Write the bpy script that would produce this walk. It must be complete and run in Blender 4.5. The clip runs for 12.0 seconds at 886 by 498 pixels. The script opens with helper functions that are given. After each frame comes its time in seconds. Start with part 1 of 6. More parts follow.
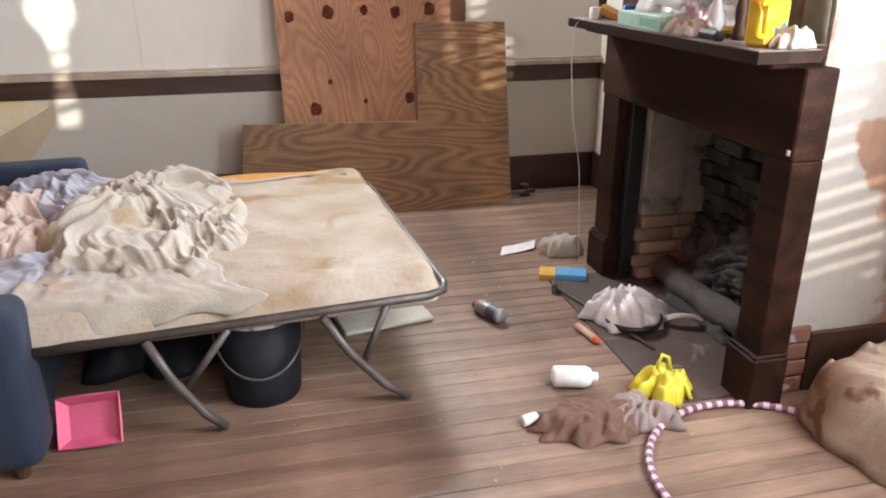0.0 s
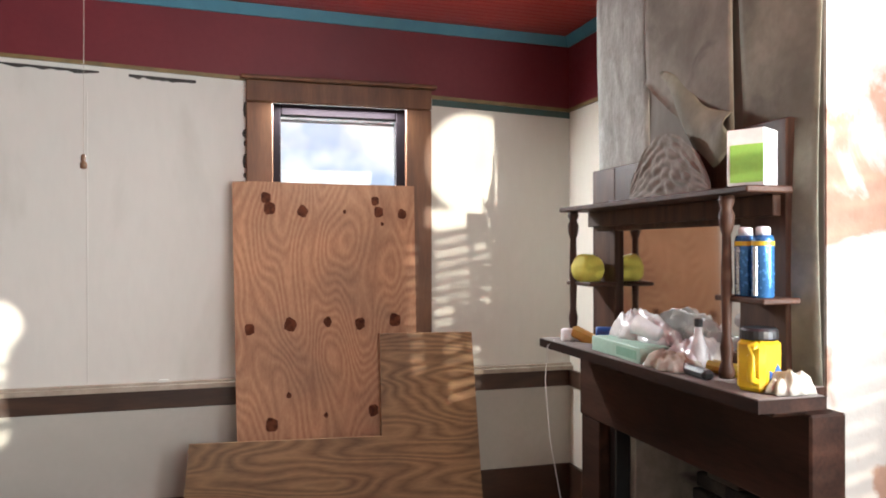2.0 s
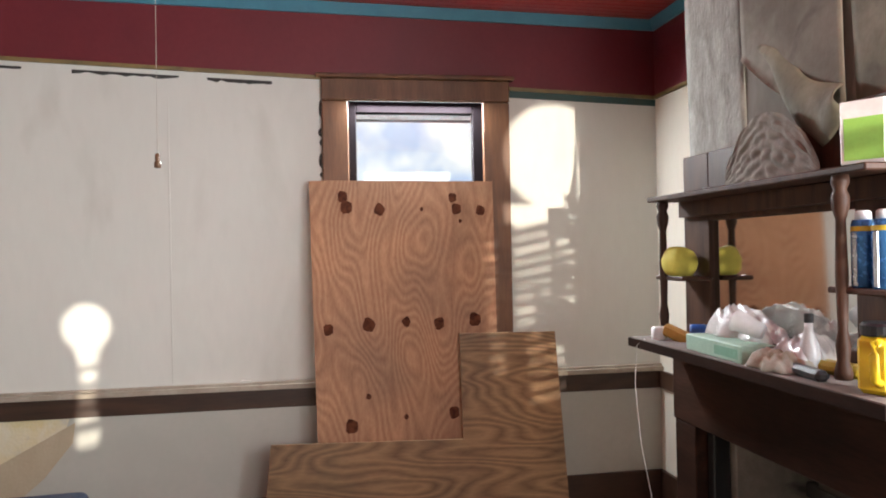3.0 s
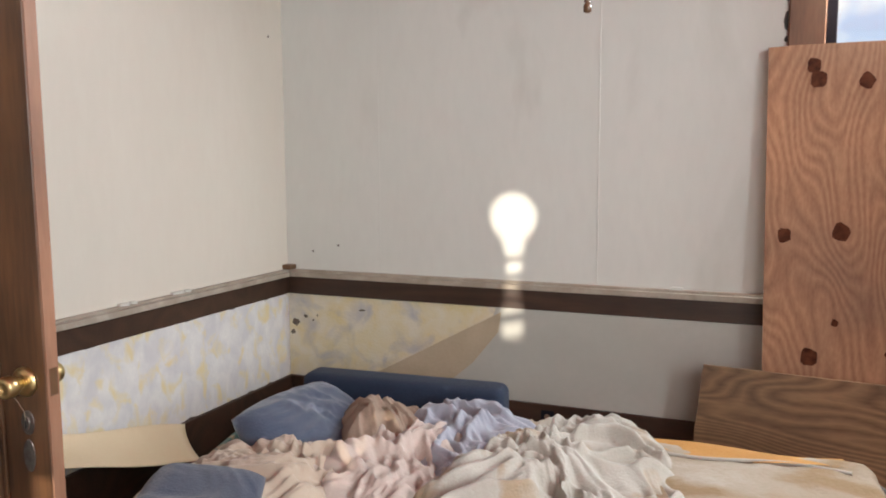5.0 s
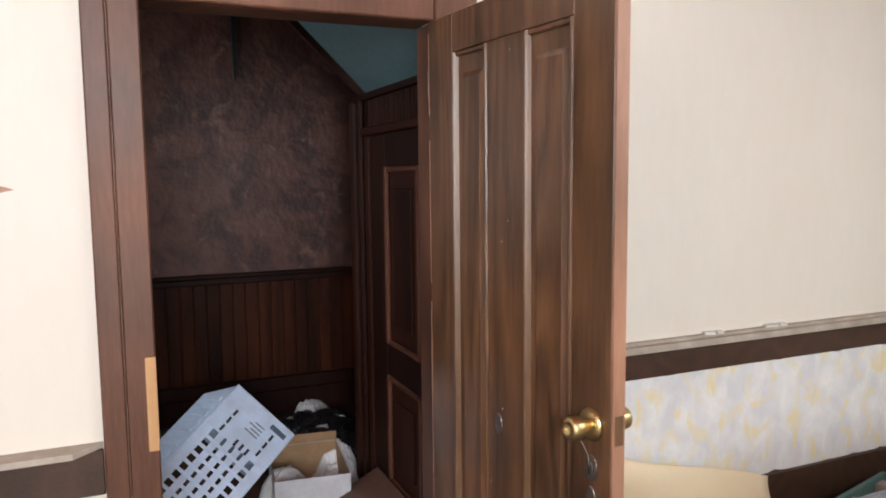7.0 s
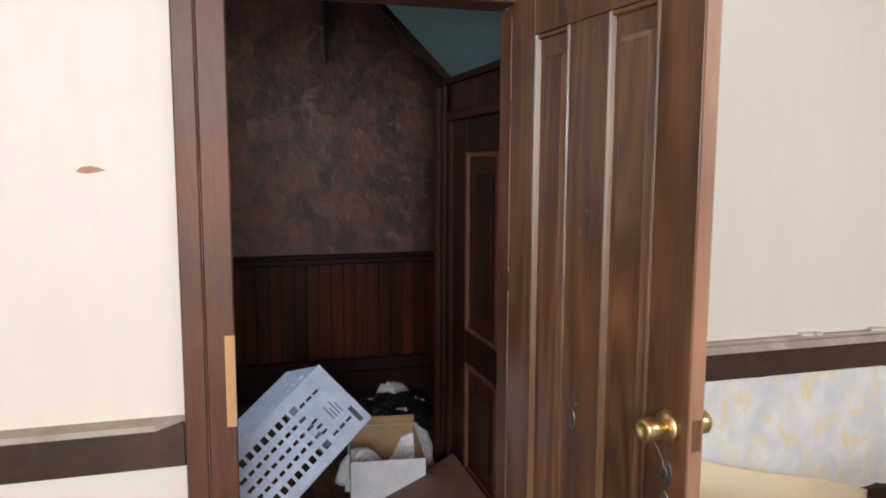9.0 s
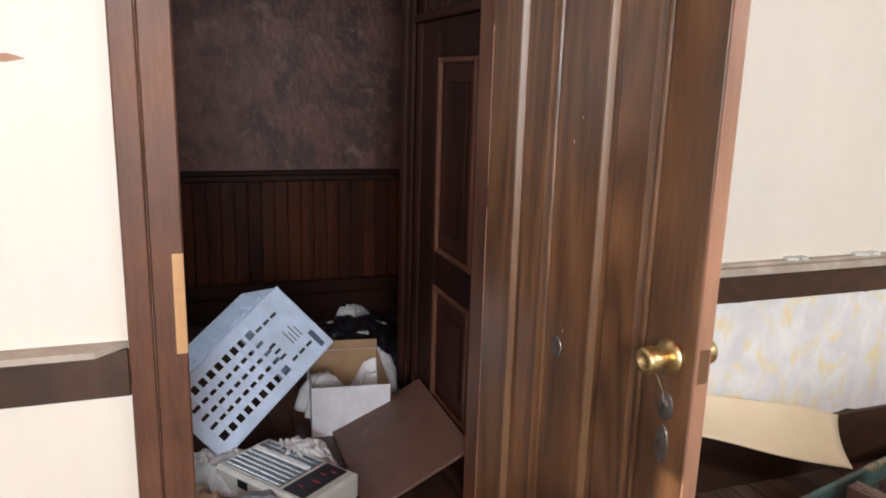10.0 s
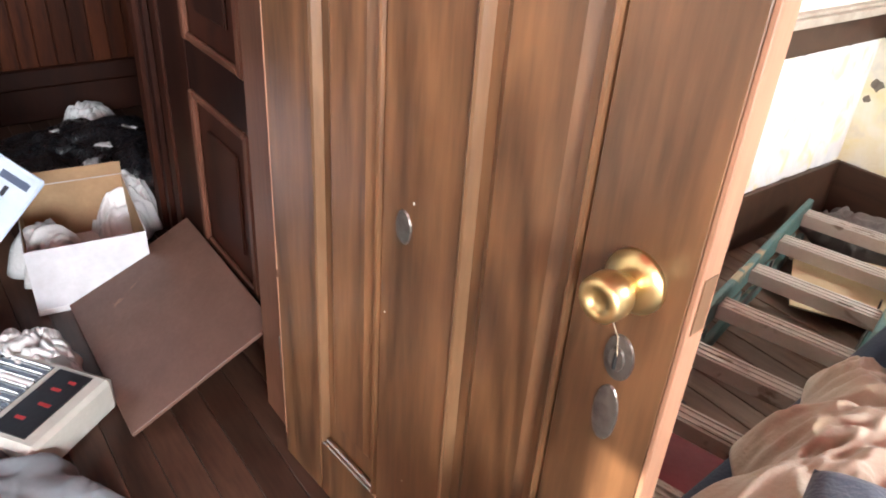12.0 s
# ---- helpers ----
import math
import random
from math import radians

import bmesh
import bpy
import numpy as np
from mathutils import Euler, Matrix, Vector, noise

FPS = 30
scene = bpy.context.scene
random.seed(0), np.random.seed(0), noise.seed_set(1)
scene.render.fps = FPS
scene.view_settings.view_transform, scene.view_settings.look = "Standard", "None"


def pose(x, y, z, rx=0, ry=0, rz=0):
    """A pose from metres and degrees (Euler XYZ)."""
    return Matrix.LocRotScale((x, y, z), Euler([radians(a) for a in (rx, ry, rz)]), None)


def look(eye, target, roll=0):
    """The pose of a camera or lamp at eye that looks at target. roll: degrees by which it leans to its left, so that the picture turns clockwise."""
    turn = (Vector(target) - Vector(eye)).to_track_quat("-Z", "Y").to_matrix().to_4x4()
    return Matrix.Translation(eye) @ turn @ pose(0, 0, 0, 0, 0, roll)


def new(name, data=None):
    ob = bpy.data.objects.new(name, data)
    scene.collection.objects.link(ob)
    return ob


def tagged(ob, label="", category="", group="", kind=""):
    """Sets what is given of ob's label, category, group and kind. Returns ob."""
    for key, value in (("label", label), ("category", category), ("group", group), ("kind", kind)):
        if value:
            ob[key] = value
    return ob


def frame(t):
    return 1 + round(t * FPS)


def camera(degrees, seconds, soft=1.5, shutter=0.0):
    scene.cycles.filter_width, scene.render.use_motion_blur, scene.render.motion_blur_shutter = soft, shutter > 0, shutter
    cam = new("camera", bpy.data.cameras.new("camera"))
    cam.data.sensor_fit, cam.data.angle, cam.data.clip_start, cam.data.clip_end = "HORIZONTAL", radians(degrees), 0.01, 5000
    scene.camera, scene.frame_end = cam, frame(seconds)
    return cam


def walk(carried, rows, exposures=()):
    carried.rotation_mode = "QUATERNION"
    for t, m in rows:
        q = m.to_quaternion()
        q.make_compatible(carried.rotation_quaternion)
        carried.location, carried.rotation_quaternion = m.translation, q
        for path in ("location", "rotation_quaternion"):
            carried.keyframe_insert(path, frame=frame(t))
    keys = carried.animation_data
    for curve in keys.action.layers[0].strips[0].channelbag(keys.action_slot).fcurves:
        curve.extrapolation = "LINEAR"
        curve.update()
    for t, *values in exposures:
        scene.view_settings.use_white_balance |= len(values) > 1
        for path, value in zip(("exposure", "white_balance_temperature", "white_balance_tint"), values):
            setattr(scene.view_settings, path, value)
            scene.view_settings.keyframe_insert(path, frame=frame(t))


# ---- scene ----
cam = camera(61.7, 12.0, soft=1.9)
PATH = [
    (0, (2.532, -4.66, 1.466), (2.955, -2.844, 0.741), -0.2),
    (0.5, (2.566, -4.518, 1.49), (3.027, -2.656, 0.926), 0.7),
    (1, (2.524, -4.456, 1.545), (2.978, -2.544, 1.171), 0.3),
    (1.5, (2.542, -4.409, 1.59), (3.057, -2.482, 1.453), 0.4),
    (2, (2.586, -4.381, 1.615), (3.136, -2.458, 1.614), -0.1),
    (2.5, (2.614, -4.343, 1.615), (3.081, -2.398, 1.637), -0.6),
    (4.5, (2.638, -3.834, 1.461), (2.267, -1.874, 1.312), -0.8),
    (5, (2.53, -3.718, 1.47), (1.775, -1.879, 1.254), -0.3),
    (5.5, (2.358, -3.666, 1.496), (1.268, -2.008, 1.251), -0.3),
    (6, (2.306, -3.514, 1.492), (0.851, -2.166, 1.233), 0.0),
    (6.5, (2.29, -3.407, 1.505), (0.574, -2.41, 1.263), 0.5),
    (7, (2.267, -3.415, 1.524), (0.441, -2.623, 1.324), -0.6),
    (7.5, (2.271, -3.42, 1.538), (0.392, -2.752, 1.382), -1.2),
    (9.5, (2.208, -3.347, 1.514), (0.3, -2.811, 1.25), 0.2),
    (10, (2.031, -3.352, 1.469), (0.198, -2.684, 1.029), 1.6),
    (10.5, (1.823, -3.298, 1.418), (0.157, -2.417, 0.749), 2.5),
    (11, (1.648, -3.132, 1.411), (0.061, -2.214, 0.611), 2.3),
    (11.5, (1.482, -3.021, 1.39), (-0.019, -2.063, 0.478), 2.6),
    (12, (1.268, -3.025, 1.373), (-0.081, -1.96, 0.35), 4.2),
]
walk(cam, [(t, look(eye, target, roll)) for t, eye, target, roll in PATH], [(0, 0.12), (2.7, -0.08), (4.5, -0.2), (5.5, -0.14), (6.5, 0.12), (7.5, 0.0), (9.5, -0.02), (10.0, 0.2), (10.5, 0.58), (11, 0.92), (12, 1.48)])

# ---- light ----
world = bpy.data.worlds.new("world")
scene.world = world
world.use_nodes = True
wn = world.node_tree.nodes
sky = wn.new("ShaderNodeTexSky")
sky.sky_type = "NISHITA"
sky.sun_disc = False
SUN_EL, SUN_AZ = radians(2.9), radians(180.0)
sky.sun_elevation, sky.sun_rotation = SUN_EL, SUN_AZ
world.node_tree.links.new(sky.outputs[0], wn["Background"].inputs[0])
wn["Background"].inputs[1].default_value = 0.12
sun = new("sun", bpy.data.lights.new("sun", "SUN"))
sun.data.energy, sun.data.angle, sun.data.color = 5.0, radians(0.5), (1.0, 0.9, 0.76)
sun.matrix_world = look((0, 0, 0), (0, 1, -0.05))


def area_light(name, x, y, z, w, h, power, colour, towards):
    """An area lamp: sky light at the windows, added fill in the hall."""
    lamp = new(name, bpy.data.lights.new(name, "AREA"))
    lamp.data.shape, lamp.data.size, lamp.data.size_y = "RECTANGLE", w, h
    lamp.data.energy, lamp.data.color = power, colour
    lamp.matrix_world = look((x, y, z), (x + towards[0], y + towards[1], z + towards[2]))
    return lamp


REAR = -6.0
area_light("sky_light_rear", 3.9, REAR + 0.02, 2.05, 1.2, 1.3, 60, (0.92, 0.96, 1.0), (0, 1, 0))
area_light("sky_light_side", 4.67, -3.8, 1.95, 1.2, 1.4, 185, (0.9, 0.95, 1.0), (-1, 0, 0))
area_light("sky_light_front", 3.2, 0.5, 2.82, 0.9, 0.55, 130, (0.92, 0.96, 1.0), (0, -1, -0.5))
area_light("sky_light_pane", 3.2, -0.05, 2.47, 0.66, 0.09, 75, (0.92, 0.96, 1.0), (0, -0.75, -1))
# Added fill for the hall; the wall behind this lamp has no opening.
area_light("hall_fill_light", -1.3, -4.95, 1.8, 1.0, 1.4, 19, (0.9, 0.94, 1.0), (0, 1, 0))


# ---- materials ----
def material(name, base, other=None, rough=0.6, scale=6.0, fine=60.0, bump=0.1, metal=0.0, stretch=(1, 1, 1), mix=0.5,
             spots=None, spot_scale=3.0, spot_at=0.62, spot_soft=0.05, vary=0.0, spec=0.5, sheen=0.0, island=0.0):
    """A surface with a large and a fine variation, a relief, and stains of another colour."""
    m = bpy.data.materials.new(name)
    m.use_nodes = True
    nt, nd = m.node_tree, m.node_tree.nodes
    p = nd["Principled BSDF"]
    p.inputs["Metallic"].default_value = metal
    p.inputs["Specular IOR Level"].default_value = spec
    tc = nd.new("ShaderNodeTexCoord")
    mp = nd.new("ShaderNodeMapping")
    mp.inputs["Scale"].default_value = stretch
    nt.links.new(tc.outputs["Object"], mp.inputs["Vector"])
    oi = nd.new("ShaderNodeObjectInfo")
    sh = nd.new("ShaderNodeVectorMath")
    sh.operation = "MULTIPLY_ADD"
    sh.inputs[1].default_value = (7.3, 3.1, 5.7)
    nt.links.new(oi.outputs["Random"], sh.inputs[0])
    nt.links.new(mp.outputs[0], sh.inputs[2])

    def noise_tex(sc, detail=5.0, dist=0.0):
        n = nd.new("ShaderNodeTexNoise")
        n.inputs["Scale"].default_value = sc
        n.inputs["Detail"].default_value = detail
        n.inputs["Distortion"].default_value = dist
        nt.links.new(sh.outputs[0], n.inputs["Vector"])
        return n

    def ramp(sock, a, b):
        r = nd.new("ShaderNodeMapRange")
        r.inputs["From Min"].default_value, r.inputs["From Max"].default_value = a, b
        nt.links.new(sock, r.inputs["Value"])
        return r.outputs[0]

    def blend(fac, a, b, kind="MIX"):
        x = nd.new("ShaderNodeMix")
        x.data_type, x.blend_type = "RGBA", kind
        if isinstance(fac, float):
            x.inputs[0].default_value = fac
        else:
            nt.links.new(fac, x.inputs[0])
        for slot, v in ((6, a), (7, b)):
            if isinstance(v, tuple):
                x.inputs[slot].default_value = (*v[:3], 1)
            else:
                nt.links.new(v, x.inputs[slot])
        return x.outputs[2]

    other = other or tuple(c * 0.7 for c in base)
    big, small = noise_tex(scale, 4.0, 0.4), noise_tex(fine, 4.0)
    col = blend(ramp(big.outputs[0], 0.5 - mix * 0.5, 0.5 + mix * 0.5), base, other)
    col = blend(ramp(small.outputs[0], 0.35, 0.75), col, blend(0.35, col, other))
    if spots:
        sp = noise_tex(spot_scale, 8.0, 0.6)
        col = blend(ramp(sp.outputs[0], spot_at, spot_at + spot_soft), col, spots)
    if vary or island:
        hv = nd.new("ShaderNodeHueSaturation")
        if island:
            ge = nd.new("ShaderNodeNewGeometry")
            src = ge.outputs["Random Per Island"]
        else:
            src = oi.outputs["Random"]
        v = nd.new("ShaderNodeMapRange")
        v.inputs["To Min"].default_value, v.inputs["To Max"].default_value = 1 - (vary + island), 1 + (vary + island)
        nt.links.new(src, v.inputs["Value"])
        nt.links.new(v.outputs[0], hv.inputs["Value"])
        nt.links.new(col, hv.inputs["Color"])
        col = hv.outputs[0]
    nt.links.new(col, p.inputs["Base Color"])
    rr = nd.new("ShaderNodeMapRange")
    rr.inputs["To Min"].default_value, rr.inputs["To Max"].default_value = max(0.02, rough - 0.12), min(1, rough + 0.12)
    nt.links.new(small.outputs[0], rr.inputs["Value"])
    nt.links.new(rr.outputs[0], p.inputs["Roughness"])
    if sheen:
        p.inputs["Sheen Weight"].default_value = sheen
    if bump:
        b = nd.new("ShaderNodeBump")
        b.inputs["Strength"].default_value, b.inputs["Distance"].default_value = bump, 0.01
        nt.links.new(small.outputs[0], b.inputs["Height"])
        nt.links.new(b.outputs[0], p.inputs["Normal"])
    return m


def wood(name, dark, light, along=2, ring=14.0, rough=0.45, bump=0.08, figure=3.0, contrast=1.0, vary=0.0, stretch=0.13, spec=0.5, dirt=(0.72, 1.18)):
    """Wood with a grain along one axis: long streaks, and wavy cathedral figure."""
    m = bpy.data.materials.new(name)
    m.use_nodes = True
    nt, nd = m.node_tree, m.node_tree.nodes
    p = nd["Principled BSDF"]
    tc, oi = nd.new("ShaderNodeTexCoord"), nd.new("ShaderNodeObjectInfo")
    mp = nd.new("ShaderNodeMapping")
    st = [1.0, 1.0, 1.0]
    st[along] = stretch
    p.inputs["Specular IOR Level"].default_value = spec
    mp.inputs["Scale"].default_value = st
    nt.links.new(tc.outputs["Object"], mp.inputs["Vector"])
    sh = nd.new("ShaderNodeVectorMath")
    sh.operation = "MULTIPLY_ADD"
    sh.inputs[1].default_value = (5.1, 7.9, 3.3)
    nt.links.new(oi.outputs["Random"], sh.inputs[0])
    nt.links.new(mp.outputs[0], sh.inputs[2])
    base = nd.new("ShaderNodeTexNoise")
    base.inputs["Scale"].default_value, base.inputs["Detail"].default_value = figure, 1.5
    nt.links.new(sh.outputs[0], base.inputs["Vector"])
    rings = nd.new("ShaderNodeMath")
    rings.operation = "MULTIPLY"
    rings.inputs[1].default_value = ring
    nt.links.new(base.outputs[0], rings.inputs[0])
    fr = nd.new("ShaderNodeMath")
    fr.operation = "PINGPONG"
    fr.inputs[1].default_value = 0.5
    nt.links.new(rings.outputs[0], fr.inputs[0])
    fine = nd.new("ShaderNodeTexNoise")
    fine.inputs["Scale"].default_value, fine.inputs["Detail"].default_value = 90.0, 3.0
    nt.links.new(sh.outputs[0], fine.inputs["Vector"])
    stain = nd.new("ShaderNodeTexNoise")
    stain.inputs["Scale"].default_value, stain.inputs["Detail"].default_value = 2.2, 5.0
    nt.links.new(tc.outputs["Object"], stain.inputs["Vector"])
    f = nd.new("ShaderNodeMath")
    f.operation = "MULTIPLY_ADD"
    f.inputs[1].default_value = 0.9 * contrast
    nt.links.new(fr.outputs[0], f.inputs[0])
    g = nd.new("ShaderNodeMath")
    g.operation = "MULTIPLY_ADD"
    g.inputs[1].default_value, g.inputs[2].default_value = 0.8, -0.2
    nt.links.new(fine.outputs[0], g.inputs[0])
    nt.links.new(g.outputs[0], f.inputs[2])
    mx = nd.new("ShaderNodeMix")
    mx.data_type = "RGBA"
    mx.inputs[6].default_value, mx.inputs[7].default_value = (*dark, 1), (*light, 1)
    nt.links.new(f.outputs[0], mx.inputs[0])
    hv = nd.new("ShaderNodeHueSaturation")
    r = nd.new("ShaderNodeMapRange")
    r.inputs["From Min"].default_value, r.inputs["From Max"].default_value = 0.3, 0.7
    r.inputs["To Min"].default_value, r.inputs["To Max"].default_value = dirt
    nt.links.new(stain.outputs[0], r.inputs["Value"])
    last = r.outputs[0]
    if vary:
        vr = nd.new("ShaderNodeMapRange")
        vr.inputs["To Min"].default_value, vr.inputs["To Max"].default_value = 1 - vary, 1 + vary
        nt.links.new(oi.outputs["Random"], vr.inputs["Value"])
        mu = nd.new("ShaderNodeMath")
        mu.operation = "MULTIPLY"
        nt.links.new(vr.outputs[0], mu.inputs[0])
        nt.links.new(last, mu.inputs[1])
        last = mu.outputs[0]
    nt.links.new(last, hv.inputs["Value"])
    nt.links.new(mx.outputs[2], hv.inputs["Color"])
    nt.links.new(hv.outputs[0], p.inputs["Base Color"])
    rr = nd.new("ShaderNodeMapRange")
    rr.inputs["To Min"].default_value, rr.inputs["To Max"].default_value = rough - 0.12, rough + 0.15
    nt.links.new(stain.outputs[0], rr.inputs["Value"])
    nt.links.new(rr.outputs[0], p.inputs["Roughness"])
    b = nd.new("ShaderNodeBump")
    b.inputs["Strength"].default_value, b.inputs["Distance"].default_value = bump, 0.006
    nt.links.new(f.outputs[0], b.inputs["Height"])
    nt.links.new(b.outputs[0], p.inputs["Normal"])
    return m


def glass(name, tint=(0.9, 0.95, 0.95), rough=0.02):
    m = bpy.data.materials.new(name)
    m.use_nodes = True
    p = m.node_tree.nodes["Principled BSDF"]
    p.inputs["Base Color"].default_value = (*tint, 1)
    p.inputs["Transmission Weight"].default_value = 1.0
    p.inputs["Roughness"].default_value, p.inputs["IOR"].default_value = rough, 1.45
    return m


BAG_FILM = material("black_bag_film", (0.006, 0.006, 0.008), (0.012, 0.012, 0.014), 0.28, 9, 60, 0.4)
WALLBOARD = material("wallboard_white", (0.7, 0.7, 0.645), (0.59, 0.595, 0.545), 0.55, 1.1, 22, 0.05, mix=0.7, stretch=(1, 1, 0.35), spots=(0.53, 0.53, 0.475), spot_scale=2.2, spot_at=0.6, spot_soft=0.2)
WALLBOARD_CREAM = material("wallboard_cream", (0.74, 0.7, 0.61), (0.66, 0.61, 0.52), 0.55, 1.3, 25, 0.05, mix=0.7, stretch=(1, 1, 0.3))
LOWER_GREY = material("lower_wallboard", (0.51, 0.505, 0.45), (0.42, 0.42, 0.37), 0.5, 1.5, 30, 0.04)
PEELED = material("peeled_wallpaper", (0.78, 0.77, 0.73), (0.63, 0.62, 0.62), 0.8, 11.0, 70, 0.3, mix=0.3, stretch=(1, 1, 0.7), spots=(0.74, 0.64, 0.38), spot_scale=13, spot_at=0.52, spot_soft=0.16)
PEELED_YELLOW = material("yellow_wallpaper", (0.66, 0.56, 0.3), (0.68, 0.63, 0.5), 0.8, 9.0, 60, 0.3, mix=0.3, spots=(0.4, 0.4, 0.43), spot_scale=5.5, spot_at=0.5, spot_soft=0.24)
RED_PAINT = material("red_paint", (0.17, 0.02, 0.028), (0.13, 0.016, 0.024), 0.5, 2.5, 40, 0.08)
RED_CEIL = material("red_ceiling_paint", (0.42, 0.06, 0.05), (0.34, 0.045, 0.04), 0.35, 3, 40, 0.05)
TEAL = material("teal_trim_paint", (0.07, 0.24, 0.32), (0.05, 0.18, 0.26), 0.45, 6, 60, 0.08)
TEAL_DARK = material("dark_teal_paint", (0.03, 0.1, 0.11), (0.05, 0.08, 0.06), 0.5, 12, 60, 0.1)
GOLD_TRIM = material("old_gold_trim", (0.25, 0.17, 0.06), (0.12, 0.09, 0.04), 0.5, 10, 60, 0.1)
BLACK_PAINT = material("black_paint", (0.006, 0.005, 0.005), None, 0.6)
BROWN_TRIM = wood("brown_trim_wood", (0.035, 0.018, 0.011), (0.075, 0.036, 0.02), 0, 8, 0.45, 0.06)
WINDOW_WOOD = wood("window_trim_wood", (0.09, 0.035, 0.014), (0.19, 0.085, 0.035), 2, 8, 0.45, 0.06)
RAIL_TOP = material("dusty_rail_top", (0.48, 0.43, 0.36), (0.3, 0.25, 0.19), 0.7, 8, 60, 0.15)
DOOR_WOOD = wood("door_wood", (0.046, 0.02, 0.0085), (0.185, 0.087, 0.037), 2, 16, 0.33, 0.08, contrast=1.15, spec=0.6, stretch=0.1, dirt=(0.6, 1.35))
DOOR_WOOD.node_tree.nodes["Principled BSDF"].inputs["Coat Weight"].default_value = 0.25
DOOR_WOOD.node_tree.nodes["Principled BSDF"].inputs["Coat Roughness"].default_value = 0.22
DOOR_EDGE = wood("raw_door_edge", (0.22, 0.105, 0.06), (0.36, 0.19, 0.115), 2, 6, 0.5, 0.1)
# Paler wood; on the door's left beads it holds the highlight.
DOOR_BEAD = wood("pale_bead_wood", (0.085, 0.042, 0.02), (0.2, 0.108, 0.052), 2, 5, 0.35, 0.05)
# Hall wood and plaster: dark finish, toned down further for the hall's dimness.
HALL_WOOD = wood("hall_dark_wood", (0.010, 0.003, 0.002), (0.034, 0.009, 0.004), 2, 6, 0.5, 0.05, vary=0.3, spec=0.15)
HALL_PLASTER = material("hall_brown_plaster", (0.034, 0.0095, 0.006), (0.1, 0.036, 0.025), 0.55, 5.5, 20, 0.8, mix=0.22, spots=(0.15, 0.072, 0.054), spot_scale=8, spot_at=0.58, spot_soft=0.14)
HALL_CEIL = material("hall_teal_ceiling", (0.1, 0.16, 0.17), (0.075, 0.125, 0.135), 0.6, 2.5, 30, 0.2)
FLOOR_WOOD = wood("floor_plank_wood", (0.125, 0.08, 0.056), (0.28, 0.194, 0.14), 0, 7, 0.5, 0.14, vary=0.13, spec=0.3, dirt=(0.5, 1.3))
# Same planks as the room; the hall's weaker light is in the colour.
HALL_FLOOR_DIM = wood("dimmed_hall_floor_wood", (0.018, 0.008, 0.0055), (0.085, 0.042, 0.027), 0, 6, 0.35, 0.08, vary=0.3, spec=0.35, dirt=(0.5, 1.3))
PLY = wood("plywood_face", (0.29, 0.13, 0.065), (0.52, 0.29, 0.16), 2, 30, 0.6, 0.05, figure=2.6, contrast=1.15, stretch=0.34)
PLY_BROWN = wood("brown_panel_face", (0.13, 0.066, 0.027), (0.33, 0.19, 0.088), 0, 34, 0.55, 0.06, figure=3.0, contrast=1.7, stretch=0.2)
MANTEL = wood("mantel_dark_wood", (0.011, 0.005, 0.0035), (0.042, 0.018, 0.011), 1, 7, 0.55, 0.15, spec=0.1, dirt=(0.5, 1.5))
OVERMANTEL = wood("overmantel_wood", (0.03, 0.013, 0.008), (0.09, 0.043, 0.026), 2, 9, 0.5, 0.12, contrast=1.2, spec=0.2)
DUST = material("dusty_mantel_top", (0.22, 0.2, 0.19), (0.09, 0.06, 0.045), 0.75, 5, 60, 0.1)
PLASTER_GREY = material("stained_grey_plaster", (0.22, 0.2, 0.17), (0.12, 0.105, 0.085), 0.9, 2.2, 25, 0.3, mix=0.5, stretch=(1, 1, 0.45), spots=(0.1, 0.085, 0.065), spot_scale=1.6, spot_at=0.58, spot_soft=0.25)
PLASTER_PINK = material("peeling_pink_plaster", (0.27, 0.165, 0.115), (0.18, 0.1, 0.066), 0.85, 5, 30, 0.4, spots=(0.32, 0.3, 0.27), spot_scale=2.6, spot_at=0.475, spot_soft=0.05)
SOOT = material("sooty_brick", (0.008, 0.0075, 0.007), (0.06, 0.053, 0.046), 0.95, 5, 40, 0.5, vary=0.3, mix=0.3)
TICKING = material("stained_mattress_cloth", (0.4, 0.36, 0.3), (0.27, 0.215, 0.15), 0.85, 2.6, 60, 0.4, mix=0.3, spots=(0.22, 0.145, 0.07), spot_scale=3.2, spot_at=0.52, spot_soft=0.14)
MUSTARD = material("mustard_cloth", (0.46, 0.24, 0.06), (0.36, 0.17, 0.04), 0.85, 5, 80, 0.2)
STEEL = material("worn_steel_tube", (0.12, 0.11, 0.105), (0.06, 0.052, 0.046), 0.5, 15, 90, 0.1, metal=0.35)
DENIM = material("blue_sofa_cloth", (0.011, 0.022, 0.047), (0.009, 0.017, 0.037), 0.9, 7, 140, 0.25, sheen=0.03)
DENIM_PALE = material("pale_blue_cushion", (0.06, 0.08, 0.125), (0.042, 0.057, 0.092), 0.9, 9, 140, 0.3, sheen=0.3, spots=(0.12, 0.14, 0.19), spot_scale=8)
DENIM_MID = material("blue_denim", (0.045, 0.06, 0.095), (0.03, 0.042, 0.07), 0.9, 9, 140, 0.3, sheen=0.2)
TAN_CLOTH = material("tan_cotton", (0.45, 0.375, 0.29), (0.36, 0.29, 0.22), 0.9, 4, 120, 0.2, sheen=0.2)


